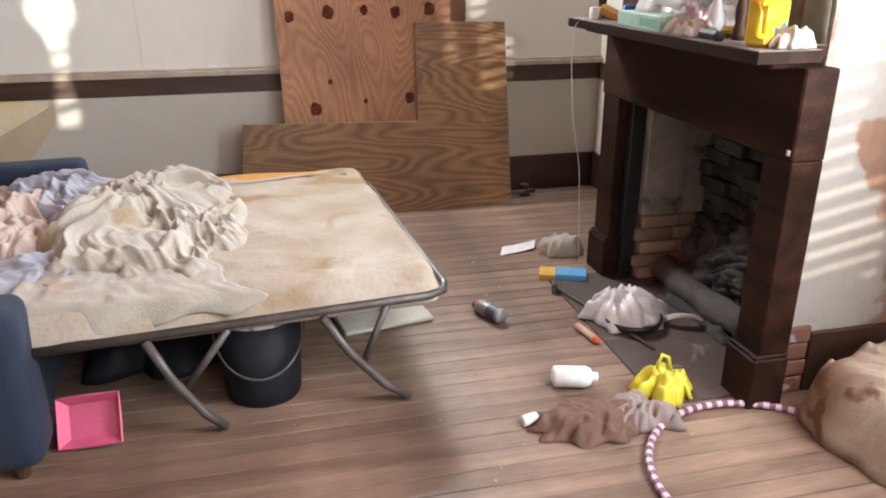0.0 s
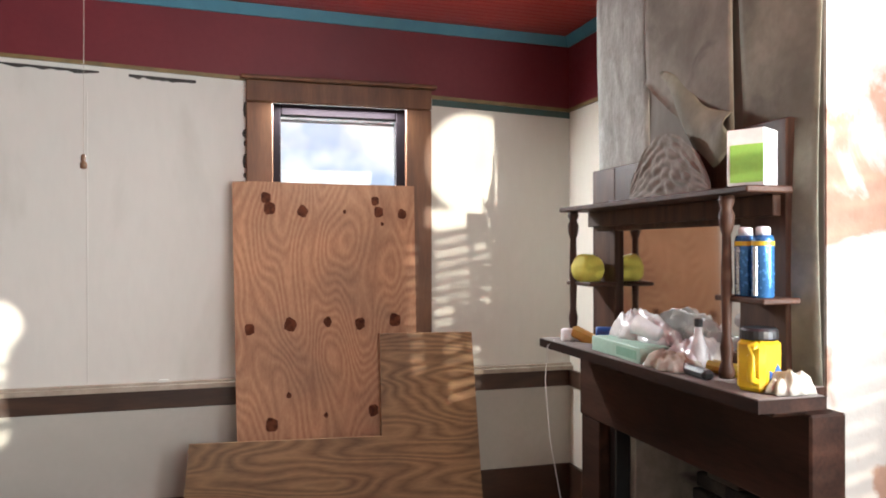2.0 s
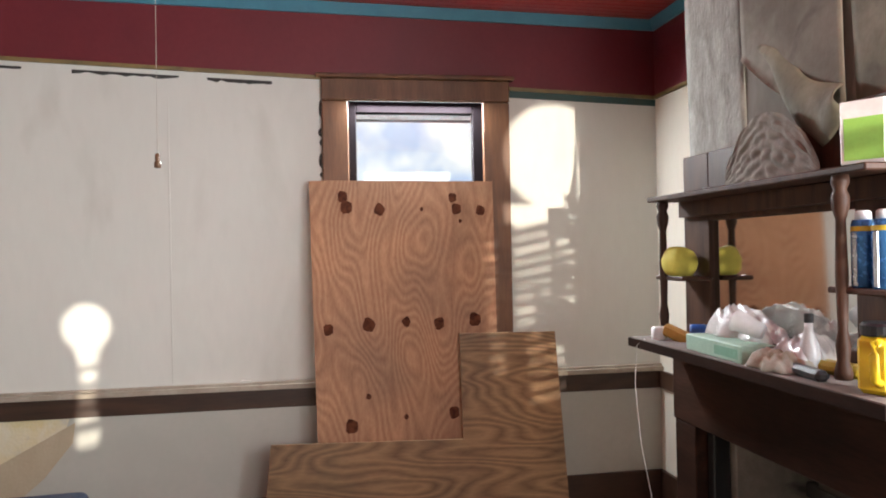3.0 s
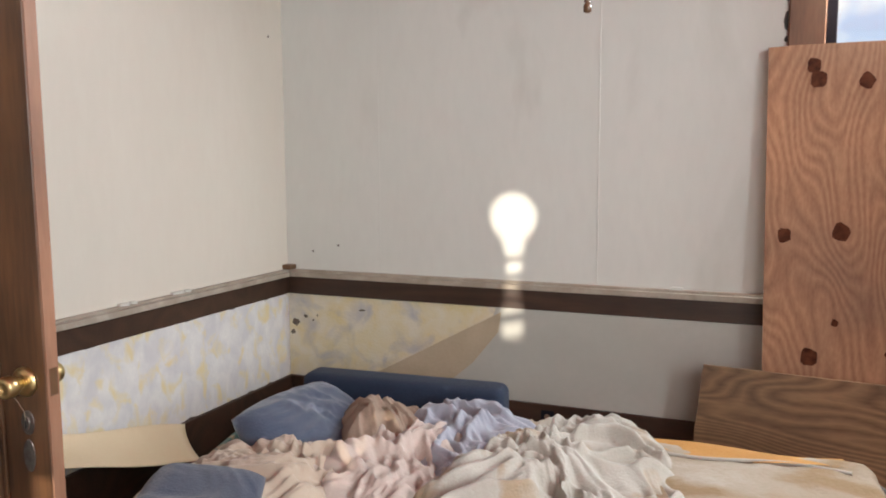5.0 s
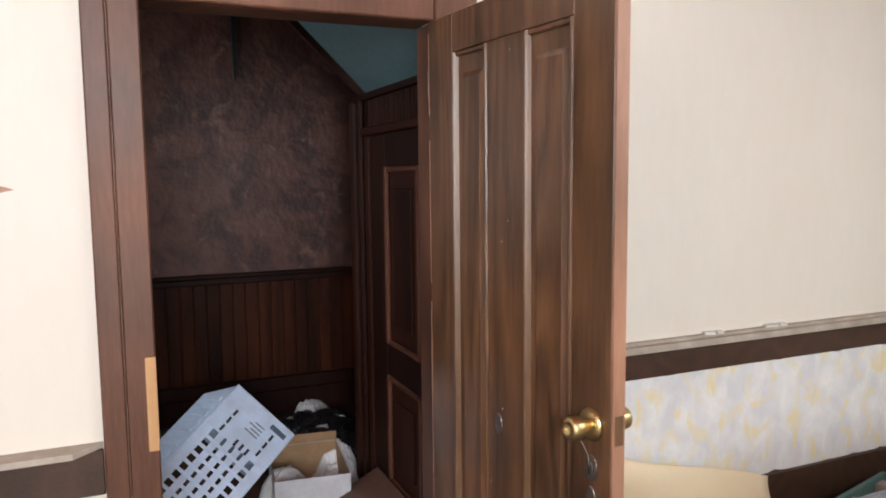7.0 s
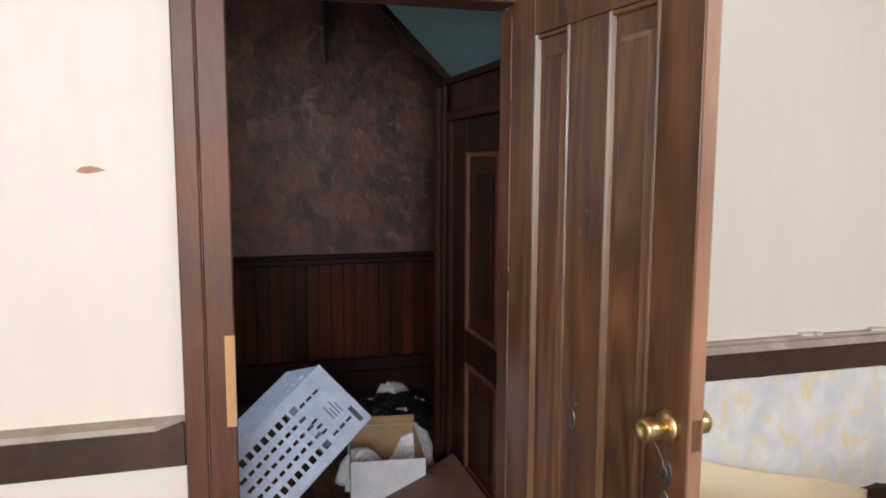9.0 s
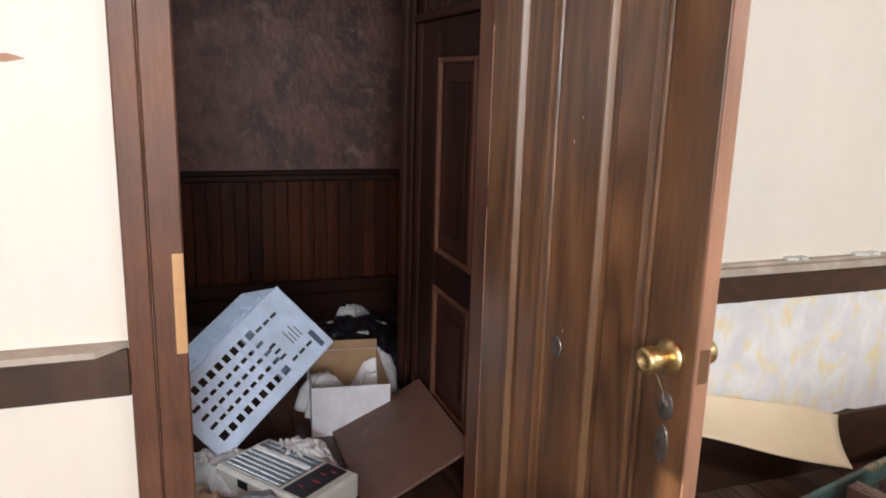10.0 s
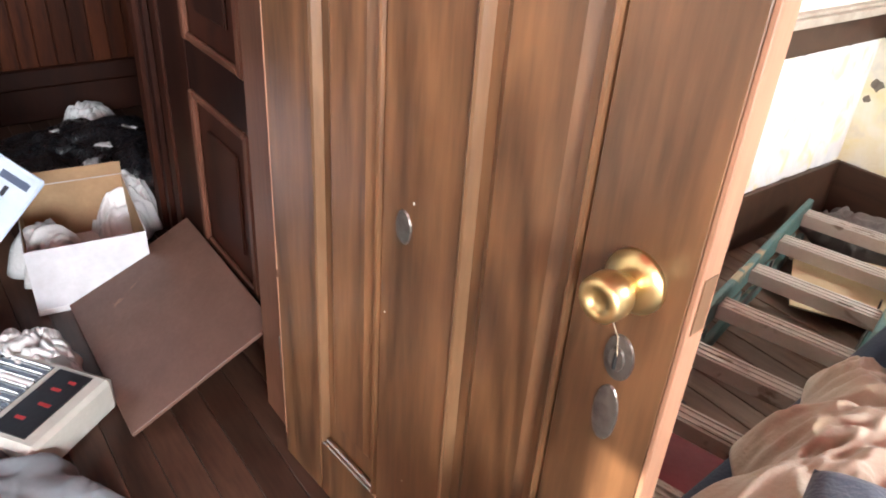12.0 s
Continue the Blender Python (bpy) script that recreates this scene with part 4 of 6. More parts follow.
def leaning(outline, ytop, slope, d):
    """A board that leans on the back wall: its foot stands out."""
    bm = prism(bmesh.new(), outline, 1, 0, d)
    zt = max(z for _, z in outline)
    for v in bm.verts:
        v.co.y += ytop - (zt - v.co.z) * slope
    return bm


part("sheet", leaning([(2.592, 1.992), (2.7, 1.996), (3.638, 1.988), (3.632, 1.2), (3.62, 0.02), (2.625, 0.02), (2.61, 0.9)], -0.075, 0.085, 0.014), PLY, bd)
KNOT = material("dark_knot", (0.045, 0.014, 0.009), (0.13, 0.045, 0.022), 0.8, 25, 90, 0.0, mix=0.3, spec=0.1)
for x, z, r in ((2.795, 1.845, 0.033), (2.775, 1.905, 0.028), (2.98, 1.83, 0.03), (3.42, 1.83, 0.028), (3.40, 1.895, 0.024), (3.56, 1.82, 0.026), (2.684, 1.17, 0.028), (2.905, 1.19, 0.034), (3.115, 1.2, 0.024), (3.3, 1.185, 0.03), (3.505, 1.2, 0.034), (2.80, 0.645, 0.034), (2.895, 0.8, 0.014), (3.1, 0.68, 0.013), (3.37, 0.69, 0.03), (3.22, 1.83, 0.01), (3.44, 1.76, 0.01)):
    bm = bmesh.new()
    ring = []
    for q in range(12):
        g = r * (1 + 0.12 * math.sin(q * 1.9 + x * 9))
        zz = z + g * 1.2 * math.sin(0.5236 * q)
        ring.append(bm.verts.new((x + g * math.cos(0.5236 * q), -0.0765 - (1.996 - zz) * 0.085, zz)))
    mid = bm.verts.new((x, -0.0765 - (1.996 - z) * 0.085, z))
    for q in range(12):
        bm.faces.new((ring[q], ring[(q + 1) % 12], mid))
    part("knot", bm, KNOT, bd)
lb = thing("l_shaped_panel", "brown wood-grained L-shaped panel leaning on the wall", "board")
part("sheet", leaning([(2.372, 0.585), (3.405, 0.555), (3.405, 1.13), (3.955, 1.122), (4.0, 0.0), (2.34, 0.0), (2.345, 0.3)], -0.205, 0.09, 0.012), PLY_BROWN, lb)

# small fittings
pl = thing("pull_cord", "thin white light cord with a brown wooden toggle", "pull cord", pose(2.115, -1.68, 0))
part("cord", tube(bmesh.new(), [(0, 0, 3.02), (0.002, 0, 2.4), (0, 0, 1.93)], 0.0009, 6), CREAM_CLOTH, pl)
part("toggle", lathe(bmesh.new(), [(0.004, 0.05), (0.008, 0.045), (0.009, 0.03), (0.007, 0.024), (0.011, 0.02), (0.011, 0.003), (0.004, 0.0)][::-1], (0, 0, 1.882), 12), DOOR_BEAD, pl, "brown wooden toggle", smooth=True)
ol = thing("outlet", "dark wall outlet set in the baseboard", "outlet", pose(1.6, -0.02, 0.15))
part("plate", boxes((-0.035, 0.035, -0.006, 0, -0.055, 0.055), bevel=0.003), BLACK, ol)
for z in (-0.022, 0.022):
    part("socket", lathe(bmesh.new(), [(0.016, 0), (0.015, 0.003), (0.002, 0.003)], (0, 0, 0), 14, pose(0, -0.006, z, 90)), material("ivory_socket", (0.25, 0.2, 0.15), None, 0.4), ol)
for x, y, z, ax in ((0.18, 0, 0.993, 1), (0.0, -0.134, 2.212, 0), (0.35, 0, 1.03, 1)):
    mm = pose(x, y, z, 90) if ax else pose(x, y, z, 0, 90)
    solid("nail", lathe(bmesh.new(), [(0.006, 0), (0.006, 0.004), (0.002, 0.005)], steps=8, m=None), BROWN_TRIM, "small rusty nail in the wall", "nail", kind="", m=mm, group="nails in the wall")
solid("rust_mark", prism(bmesh.new(), [(-3.75, 1.492), (-3.735, 1.487), (-3.715, 1.486), (-3.695, 1.49), (-3.672, 1.495), (-3.69, 1.502), (-3.71, 1.507), (-3.735, 1.505)], 0, 0.0005, 0.002), material("rust_brown", (0.5, 0.29, 0.19), None, 0.8, 40), "brown scrape on the white wall", "mark")
solid("corner_block", boxes((0.0, 0.06, -0.06, 0.0, RZ + 0.0225, RZ + 0.05), bevel=0.003), DOOR_BEAD, "brown wooden corner block on the rail", "block", kind="structure")
for y, w in ((-1.285, 0.05), (-1.235, 0.024), (-0.95, 0.07), (-0.89, 0.03)):
    solid("plaster_flake", prism(bmesh.new(), [(0.004, y - w / 2), (0.03, y - w * 0.6), (0.042, y + w * 0.2), (0.02, y + w / 2), (0.003, y + w * 0.3)], 2, RZ + 0.0205, RZ + 0.03), WALLBOARD, "broken plaster flake on the rail ledge", "flake", kind="", group="plaster flakes on the rail")
for x in (2.2, 3.87):
    solid("plaster_flake", prism(bmesh.new(), [(x, -0.04), (x + 0.06, -0.035), (x + 0.05, -0.006), (x + 0.01, -0.003)], 2, RZ + 0.0225, RZ + 0.034), WALLBOARD, "broken plaster flake on the rail ledge", "flake", kind="", group="plaster flakes on the rail")

# torn lower wall in the corner
solid("torn_wallpaper", prism(bmesh.new(), [(0.6, 0.31), (1.34, 0.71), (1.325, 0.6), (1.18, 0.42), (1.03, 0.29), (0.95, 0.25), (0.6, 0.25)], 1, -0.011, -0.007), material("tan_paper", (0.5, 0.42, 0.3), (0.42, 0.34, 0.23), 0.8, 5, 60, 0.2), "strip of tan wallpaper hanging loose", "wallpaper", kind="structure")


for x, z, w, h in ((0.05, 0.56, 0.05, 0.045), (0.12, 0.6, 0.03, 0.02), (0.03, 0.5, 0.03, 0.03), (0.17, 0.58, 0.012, 0.012), (0.2, 0.61, 0.01, 0.014), (0.5, 0.66, 0.04, 0.012)):
    solid("wall_stain", prism(bmesh.new(), [(x + w * (0.5 + 0.12 * math.sin(q * 2.7 + x * 40)) * math.cos(q * 0.698), z + h * (0.5 + 0.15 * math.sin(q * 3.1 + z * 30)) * math.sin(q * 0.698)) for q in range(9)], 1, -0.0045, -0.0032), material("mould_black", (0.07, 0.06, 0.05), (0.18, 0.15, 0.11), 0.9, 30, 90, 0.3), "dark mould spot on the bared wallpaper", "stain", kind="structure")


def flap(u, v):
    """Loose sheet that curls off the left wall to the floor."""
    y0 = -2.25 + 1.3 * u
    z0 = 0.6 - 0.37 * u
    z1 = 0.55 - 0.43 * u
    k = v ** 1.3
    return (0.024 + 0.2 * k + 0.02 * math.sin(u * 6) * v, y0 - 0.12 * v, z0 * (1 - v) + max(0.03, z1) * v - 0.05 * math.sin(v * 3.1) * (1 - u) + 0.01 * math.sin(u * 9 + v * 4))


thicken(solid("linoleum_flap", grid_sheet(flap, 30, 16), material("cream_sheet", (0.82, 0.7, 0.48), (0.76, 0.62, 0.4), 0.55, 3, 60, 0.05), "cream flooring sheet curling off the wall", "flooring sheet", kind="", smooth=True), 0.003)
# Added black heap: fills the shadowed gap below the curling sheet.
cloth("bag", "black heap standing in for the shadow under the loose sheet", "bag", BLACK, pose(0.28, -1.85, 0.0), 0.45, 0.7, 0.12, 0.03, 61, 5, 40)

# ladder between sofa and wall
lad = thing("stepladder", "old green stepladder with grey treads, lying flat", "ladder", pose(0.535, -2.1, 0, 0, 0, 13.9))
GREEN = material("worn_green_paint", (0.04, 0.12, 0.12), (0.09, 0.15, 0.13), 0.55, 12, 60, 0.2, spots=(0.3, 0.24, 0.15), spot_scale=9, spot_at=0.57)
TREAD = material("dusty_tread", (0.56, 0.53, 0.46), (0.42, 0.39, 0.33), 0.7, 9, 70, 0.2, spots=(0.2, 0.16, 0.12), spot_scale=6, spot_at=0.62)
for x, lean in ((0.0, 0.02), (0.41, -0.02)):
    side = part("side_rail", boxes((x - 0.011, x + 0.011, 0, 1.84, 0.09, 0.17), bevel=0.004), GREEN, lad)
    part("rear_leg", boxes((x + lean - 0.011, x + lean + 0.011, 0.1, 1.78, 0.0, 0.05), bevel=0.004), GREEN, lad)
    for q in range(6):
        part("bracket", prism(bmesh.new(), [(0.22 + q * 0.275, 0.088), (0.3 + q * 0.275, 0.088), (0.3 + q * 0.275, 0.05)], 0, x + (0.012 if x == 0 else -0.016), x + (0.016 if x == 0 else -0.012)), GREEN, side)
for q in range(7):
    y = 0.08 + q * 0.275
    tr = part("tread", boxes((0.0115, 0.3985, y, y + 0.06, 0.128, 0.146), bevel=0.003), TREAD, lad)
    part("front_lip", boxes((0.0115, 0.3985, y - 0.004, y - 0.0002, 0.1, 0.147), bevel=0.001), TREAD, tr)
    for g in range(3):
        part("ridge", boxes((0.014, 0.396, y + 0.004 + 0.02 * g, y + 0.013 + 0.02 * g, 0.1465, 0.151), bevel=0.0015), TREAD, tr)
    if q < 6:
        part("rear_bar", boxes((0.0315, 0.3785, y + 0.15, y + 0.175, 0.012, 0.04), bevel=0.003), TREAD, lad)
for x in (0.034, 0.376):
    part("spreader", boxes((x - 0.003, x + 0.003, 1.0, 1.34, 0.052, 0.07), bevel=0.001), STEEL, lad)
    part("spreader", boxes((x - 0.003, x + 0.003, 1.33, 1.35, 0.05, 0.125), bevel=0.001), STEEL, lad)
cloth("rag", "dusty grey rag in the room corner", "rag", material("dusty_rag", (0.16, 0.15, 0.14), (0.1, 0.09, 0.08), 0.95, 6, 90, 0.3), pose(0.25, -0.18, 0.0), 0.4, 0.3, 0.12, 0.05, 63, 7, 40)
solid("cardboard_piece", boxes((-0.16, 0.16, -0.2, 0.2, 0, 0.006), bevel=0.001), material("cream_card", (0.55, 0.43, 0.26), (0.45, 0.34, 0.2), 0.8, 5), "cream cardboard piece under the ladder", "cardboard", kind="", m=pose(0.42, -0.62, 0.055, 3, 0, 30))
solid("folder", boxes((-0.12, 0.12, -0.15, 0.15, 0, 0.02), bevel=0.002), material("dull_red_card", (0.3, 0.05, 0.06), (0.22, 0.04, 0.05), 0.6, 6), "dull red folder on the floor beneath the ladder", "folder", kind="", m=pose(0.62, -1.75, 0.0, 0, 0, 22))

# ---- fireplace ----
fp = thing("mantelpiece", "dark brown wooden mantelpiece with a mirrored overmantel", "fireplace")
part("shelf", prism(bmesh.new(), [(3.885, -2.775), (4.1, -2.775), (4.1, -2.665), (4.2, -2.665), (4.2, -1.375), (3.885, -1.375)], 2, 1.188, 1.222), MANTEL, fp)
part("shelf_dust", prism(bmesh.new(), [(3.89, -2.77), (4.095, -2.77), (4.095, -2.663), (4.195, -2.663), (4.195, -1.38), (3.89, -1.38)], 2, 1.2222, 1.2245), DUST, fp, "grey dust lying on the shelf")
part("cornice", boxes((3.96, 4.08, -2.735, -1.39, 1.165, 1.1875), bevel=0.008), MANTEL, fp)
part("frieze", boxes((4.08, 4.2, -2.74, -1.37, 0.88, 1.1645), bevel=0.006), MANTEL, fp)
for y0, y1 in ((-2.745, -2.59), (-1.55, -1.37)):
    lg = part("pilaster", boxes((4.085, 4.2, y0 + 0.008, y1 - 0.008, 0.205, 0.8795), bevel=0.004), MANTEL, fp)
    part("plinth", boxes((4.06, 4.2, y0 - 0.004, y1 + 0.004, 0.0, 0.19), (4.068, 4.2, y0, y1, 0.19, 0.2045), bevel=0.006), MANTEL, lg)
part("inner_frame", boxes((4.13, 4.2, -1.6, -1.552, 0.0, 0.87), bevel=0.004), material("black_iron", (0.012, 0.011, 0.011), None, 0.45, 20), fp, "black inner frame")
part("chip", boxes((4.0765, 4.0815, -2.728, -2.714, 0.9, 0.918), bevel=0.001), WALLBOARD, fp, "chipped pale paint")
om = part("back_panel", boxes((4.15, 4.2, -2.57, -2.36, 1.2246, 2.0), bevel=0.004), OVERMANTEL, fp, "scuffed brown overmantel panel")
part("back_panel", boxes((4.15, 4.2, -1.56, -1.36, 1.2246, 1.96), bevel=0.004), OVERMANTEL, fp, "scuffed brown overmantel panel")
part("top_rail", boxes((4.15, 4.2, -2.3599, -1.5601, 1.69, 1.96), bevel=0.004), OVERMANTEL, fp)
part("bottom_rail", boxes((4.15, 4.2, -2.3599, -1.5601, 1.2246, 1.28), bevel=0.004), OVERMANTEL, fp)
mm = bpy.data.materials.new("mirror_glass")
mm.use_nodes = True
mm.node_tree.nodes["Principled BSDF"].inputs["Metallic"].default_value = 1.0
mm.node_tree.nodes["Principled BSDF"].inputs["Base Color"].default_value = (0.72, 0.73, 0.7, 1)
mm.node_tree.nodes["Principled BSDF"].inputs["Roughness"].default_value = 0.06
part("mirror", boxes((4.172, 4.178, -2.3595, -1.5605, 1.2805, 1.6895), bevel=0.0), mm, om, "clouded mirror")
part("upper_shelf", boxes((3.99, 4.15, -2.6, -1.35, 1.775, 1.795), bevel=0.004), OVERMANTEL, fp)
part("shelf_apron", boxes((4.12, 4.1495, -2.55, -1.37, 1.71, 1.7745), bevel=0.003), OVERMANTEL, fp)
POST = [(0.022, 0), (0.024, 0.02), (0.016, 0.05), (0.02, 0.09), (0.013, 0.13), (0.017, 0.28), (0.013, 0.43), (0.022, 0.46), (0.024, 0.49), (0.016, 0.51), (0.024, 0.53), (0.022, 0.55)]
for y in (-1.43, -2.47):
    part("turned_post", lathe(bmesh.new(), POST, (4.02, y, 1.2246), 16), OVERMANTEL, fp, smooth=True)
for y0, y1 in ((-1.585, -1.36), (-2.63, -2.41)):
    part("side_shelf", boxes((4.02, 4.1495, y0, y1, 1.455, 1.472), bevel=0.004), OVERMANTEL, fp)
bm = bmesh.new()


def crest(u, v):
    y = -2.27 + 0.52 * u
    top = 1.83 + 0.2 * math.sin(math.pi * u) ** 0.7
    z = 1.795 + (top - 1.795) * v
    w = abs(u - 0.5) * 2
    d = 0.02 + (0.007 * abs(math.sin(13 * math.hypot(w - 0.35, v - 0.4))) + 0.008 * abs(math.sin(19 * v + 8 * w)) * (0.4 + 0.6 * abs(math.sin(9 * w))) + 0.006 * noise.noise(Vector((u * 14, v * 9, 2)))) * math.sin(math.pi * u) ** 0.5
    return (4.13 - d, y, z)


part("carved_crest", grid_sheet(crest, 72, 36), material("grey_dusty_carving", (0.26, 0.235, 0.2), (0.15, 0.125, 0.1), 0.85, 14, 60, 0.3), fp, "dusty carved crest", smooth=True)

# torn paper hanging from the breast
PAPER_A = material("grey_backing_paper", (0.37, 0.36, 0.33), (0.2, 0.19, 0.17), 0.9, 14, 70, 0.7, stretch=(1, 1, 0.5), mix=0.35)
PAPER_B = material("brown_stained_paper", (0.24, 0.215, 0.175), (0.12, 0.1, 0.075), 0.85, 3.5, 30, 0.4, mix=0.35, spots=(0.1, 0.08, 0.06), spot_scale=6, spot_at=0.6, spot_soft=0.15)
PAPER_C = material("green_stained_paper", (0.24, 0.225, 0.17), (0.11, 0.1, 0.07), 0.85, 4, 30, 0.4, mix=0.35, spots=(0.05, 0.042, 0.033), spot_scale=4.5, spot_at=0.55, spot_soft=0.18)
thicken(solid("hanging_paper", grid_sheet(lambda u, v: (4.194 - 0.006 * math.sin(v * 5), -1.335 - 0.42 * u, 2.97 - 1.05 * v), 10, 20), PAPER_A, "rough grey backing paper on the chimney breast", "wallpaper", kind="structure", smooth=True), 0.003)


def curl(u, v):
    y = -1.755 - 0.53 * u
    drop = 1.03 - 0.22 * (1 - u) ** 2
    k = max(0, (v - 0.72) / 0.28)
    a = k * 0.9
    return (4.188 - 0.012 * math.sin(v * 3) - (0.055 * (1 - math.cos(a)) if k else 0), y - 0.02 * v, 2.97 - drop * min(v, 0.72) / 0.72 * 0.82 - (0.055 * math.sin(a) if k else 0) - 0.12 * u * v)


thicken(solid("hanging_paper", grid_sheet(curl, 20, 40), PAPER_B, "stained brown wallpaper curling off the breast", "wallpaper", kind="structure", smooth=True), 0.003)
thicken(solid("hanging_paper", grid_sheet(lambda u, v: (4.19 - 0.02 * math.sin(u * 3.1) * v - 0.01 * math.sin(v * 7 + u * 3), -2.30 - 0.36 * u - 0.1 * (1 - u) * v * (1 - v), 2.97 - 1.75 * v), 14, 30), PAPER_C, "greenish stained wallpaper on the chimney breast", "wallpaper", kind="structure", smooth=True), 0.003)



def peak(u, v):
    """Torn paper that stands off the breast in a stiff fold, narrow at its upper end."""
    wide = 0.24 * math.sin(math.pi * (0.06 + 0.84 * u)) ** 0.8
    return (4.184 - 0.055 * math.sin(0.3 + v * 2.2) * (0.3 + u) - 0.006 * math.sin(u * 11 + v * 5), -1.86 - 0.44 * u - 0.06 * v, 2.3 - 0.25 * u + 0.02 * math.sin(u * 7) - wide * v)


thicken(solid("hanging_paper", grid_sheet(peak, 24, 16), PAPER_C, "dark stiff fold of torn wallpaper above the carved crest", "wallpaper", kind="structure", smooth=True), 0.003)

# firebox
hb = thing("firebox", "sooty brick firebox", "firebox", kind="structure")
bk1 = mesh_of("brick", boxes((0, 0.06, 0.003, 0.2, 0.003, 0.063), bevel=0.006), SOOT)
bk2 = mesh_of("brick", boxes((0.003, 0.197, 0, 0.05, 0.003, 0.063), bevel=0.006), SOOT)
RED_BRICK = material("worn_red_brick", (0.2, 0.085, 0.055), (0.13, 0.06, 0.04), 0.9, 9, 50, 0.4, vary=0.25, spots=(0.3, 0.27, 0.24), spot_scale=7, spot_at=0.6)
foot = thing("brick_foot", "bared red bricks at the foot of the breast", "bricks", kind="structure")
bk0 = mesh_of("brick", boxes((0, 0.12, -0.018, 0, 0.003, 0.063), bevel=0.005), RED_BRICK)
for r in range(4):
    o = new("brick", bk0)
    o.parent = foot
    o.location = (BX + 0.004 + 0.004 * (r % 2), BY0 - 0.0065, r * 0.0665)
PALEB = material("pale_brick", (0.36, 0.27, 0.2), (0.28, 0.17, 0.11), 0.9, 5, 40, 0.5, vary=0.3)
bk3 = mesh_of("brick", boxes((0.003, 0.197, 0, 0.05, 0.003, 0.063), bevel=0.006), PALEB)
for r in range(14):
    for c in range(6):
        o = new("brick", bk1)
        o.parent = hb
        o.location = (W - 0.19 + 0.022 * math.sin(r * 5 + c * 3.7), -2.64 + c * 0.204 - (0.1 if r % 2 else 0) + 0.1, r * 0.0665)
    for c in range(2):
        for y, me in ((-1.622, bk3), (-2.599, bk2)):
            if r > 4 and me is bk3:
                continue
            o = new("brick", me)
            o.parent = hb
            o.location = (4.215 + c * 0.204 - (0.03 if r % 2 else 0), y + 0.006 * math.sin(r * 3 + c), r * 0.0665)
part("plaster", boxes((4.205, 4.55, -1.632, -1.58, 0.335, 0.9), bevel=0.004), material("smoked_plaster", (0.34, 0.31, 0.26), (0.16, 0.14, 0.12), 0.9, 6, 40, 0.4, spots=(0.06, 0.055, 0.05), spot_scale=5, spot_at=0.58, spot_soft=0.15), hb, "smoke-stained plaster cheek")
solid("hearth", boxes((3.79, 4.6, -2.66, -1.5, -0.01, 0.008), bevel=0.003), material("dark_hearth", (0.09, 0.065, 0.05), (0.05, 0.035, 0.028), 0.75, 6, 50, 0.3, spots=(0.17, 0.14, 0.11), spot_scale=5), "dark ash-covered hearth slab", "hearth")
ASH = material("ash_grey_log", (0.12, 0.11, 0.1), (0.05, 0.042, 0.036), 0.95, 9, 40, 0.6, stretch=(1, 0.3, 1))
for x, z, r, y0, y1 in ((4.32, 0.075, 0.07, -2.38, -1.68), (4.44, 0.19, 0.065, -2.36, -1.7), (4.45, 0.07, 0.06, -2.4, -1.72)):
    solid("log", tube(bmesh.new(), [(x + 0.01 * math.sin(q), y0 + (y1 - y0) * q / 8, z + 0.006 * math.sin(q * 1.7)) for q in range(9)], [r * (0.9 + 0.15 * math.sin(q * 2.1 + x * 50)) for q in range(9)], 14), ASH, "charred grey log in the firebox", "log", kind="", smooth=True, group="logs in the firebox")
CHAR = material("charred_paper", (0.006, 0.006, 0.006), (0.06, 0.053, 0.045), 0.95, 8, 50, 0.6, mix=0.25)
cloth("charred_paper", "charred crumpled paper heaped on the logs", "paper", CHAR, pose(4.5, -2.06, 0.22, 0, -66, 0), 0.5, 0.6, 0.09, 0.09, 73, 7, 70, rag=0.25)
cloth("ash_mound", "heap of ash and soot on the firebox floor", "ash", SOOT, pose(4.4, -2.0, 0.005), 0.35, 0.7, 0.07, 0.03, 71, 12, 40)


# ---- things on the mantel ----
def plain(name, col, rough=0.5, **kw):
    return material(name, col, None, rough, 12, 80, 0.05, **kw)


YELLOW = plain("yellow_plastic", (0.72, 0.48, 0.02), 0.35)
WHITE = plain("white_plastic", (0.84, 0.84, 0.84), 0.4)
FILM = material("crumpled_film", (0.66, 0.66, 0.66), (0.5, 0.49, 0.48), 0.25, 9, 60, 0.3)
BLUE = plain("blue_print", (0.03, 0.12, 0.42), 0.35)
MINT = plain("mint_card", (0.38, 0.58, 0.46), 0.6)
BLK = plain("black_cap", (0.012, 0.012, 0.014), 0.35)
SHELF = 1.2246
tin = thing("canister", "yellow plastic canister with a black lid and blue label", "canister", pose(3.985, -2.655, SHELF, 0, 0, 20))
part("body", boxes((-0.05, 0.05, -0.042, 0.042, 0, 0.14), bevel=0.012), YELLOW, tin)
part("lid", lathe(bmesh.new(), [(0.048, 0.14), (0.05, 0.145), (0.05, 0.165), (0.044, 0.172), (0.01, 0.172)], steps=24), BLK, tin, "black lid")
part("handle", tube(bmesh.new(), [(-0.052, -0.02, 0.03), (-0.078, -0.024, 0.04), (-0.082, -0.024, 0.1), (-0.074, -0.022, 0.125), (-0.05, -0.02, 0.128)], 0.011, 8), YELLOW, tin, smooth=True)
part("label", prism(bmesh.new(), [(-0.02, 0.02), (0.04, 0.02), (0.04, 0.05), (0.02, 0.075), (0.0, 0.05), (-0.02, 0.06)], 1, -0.0435, -0.0422), BLUE, tin, "blue label")
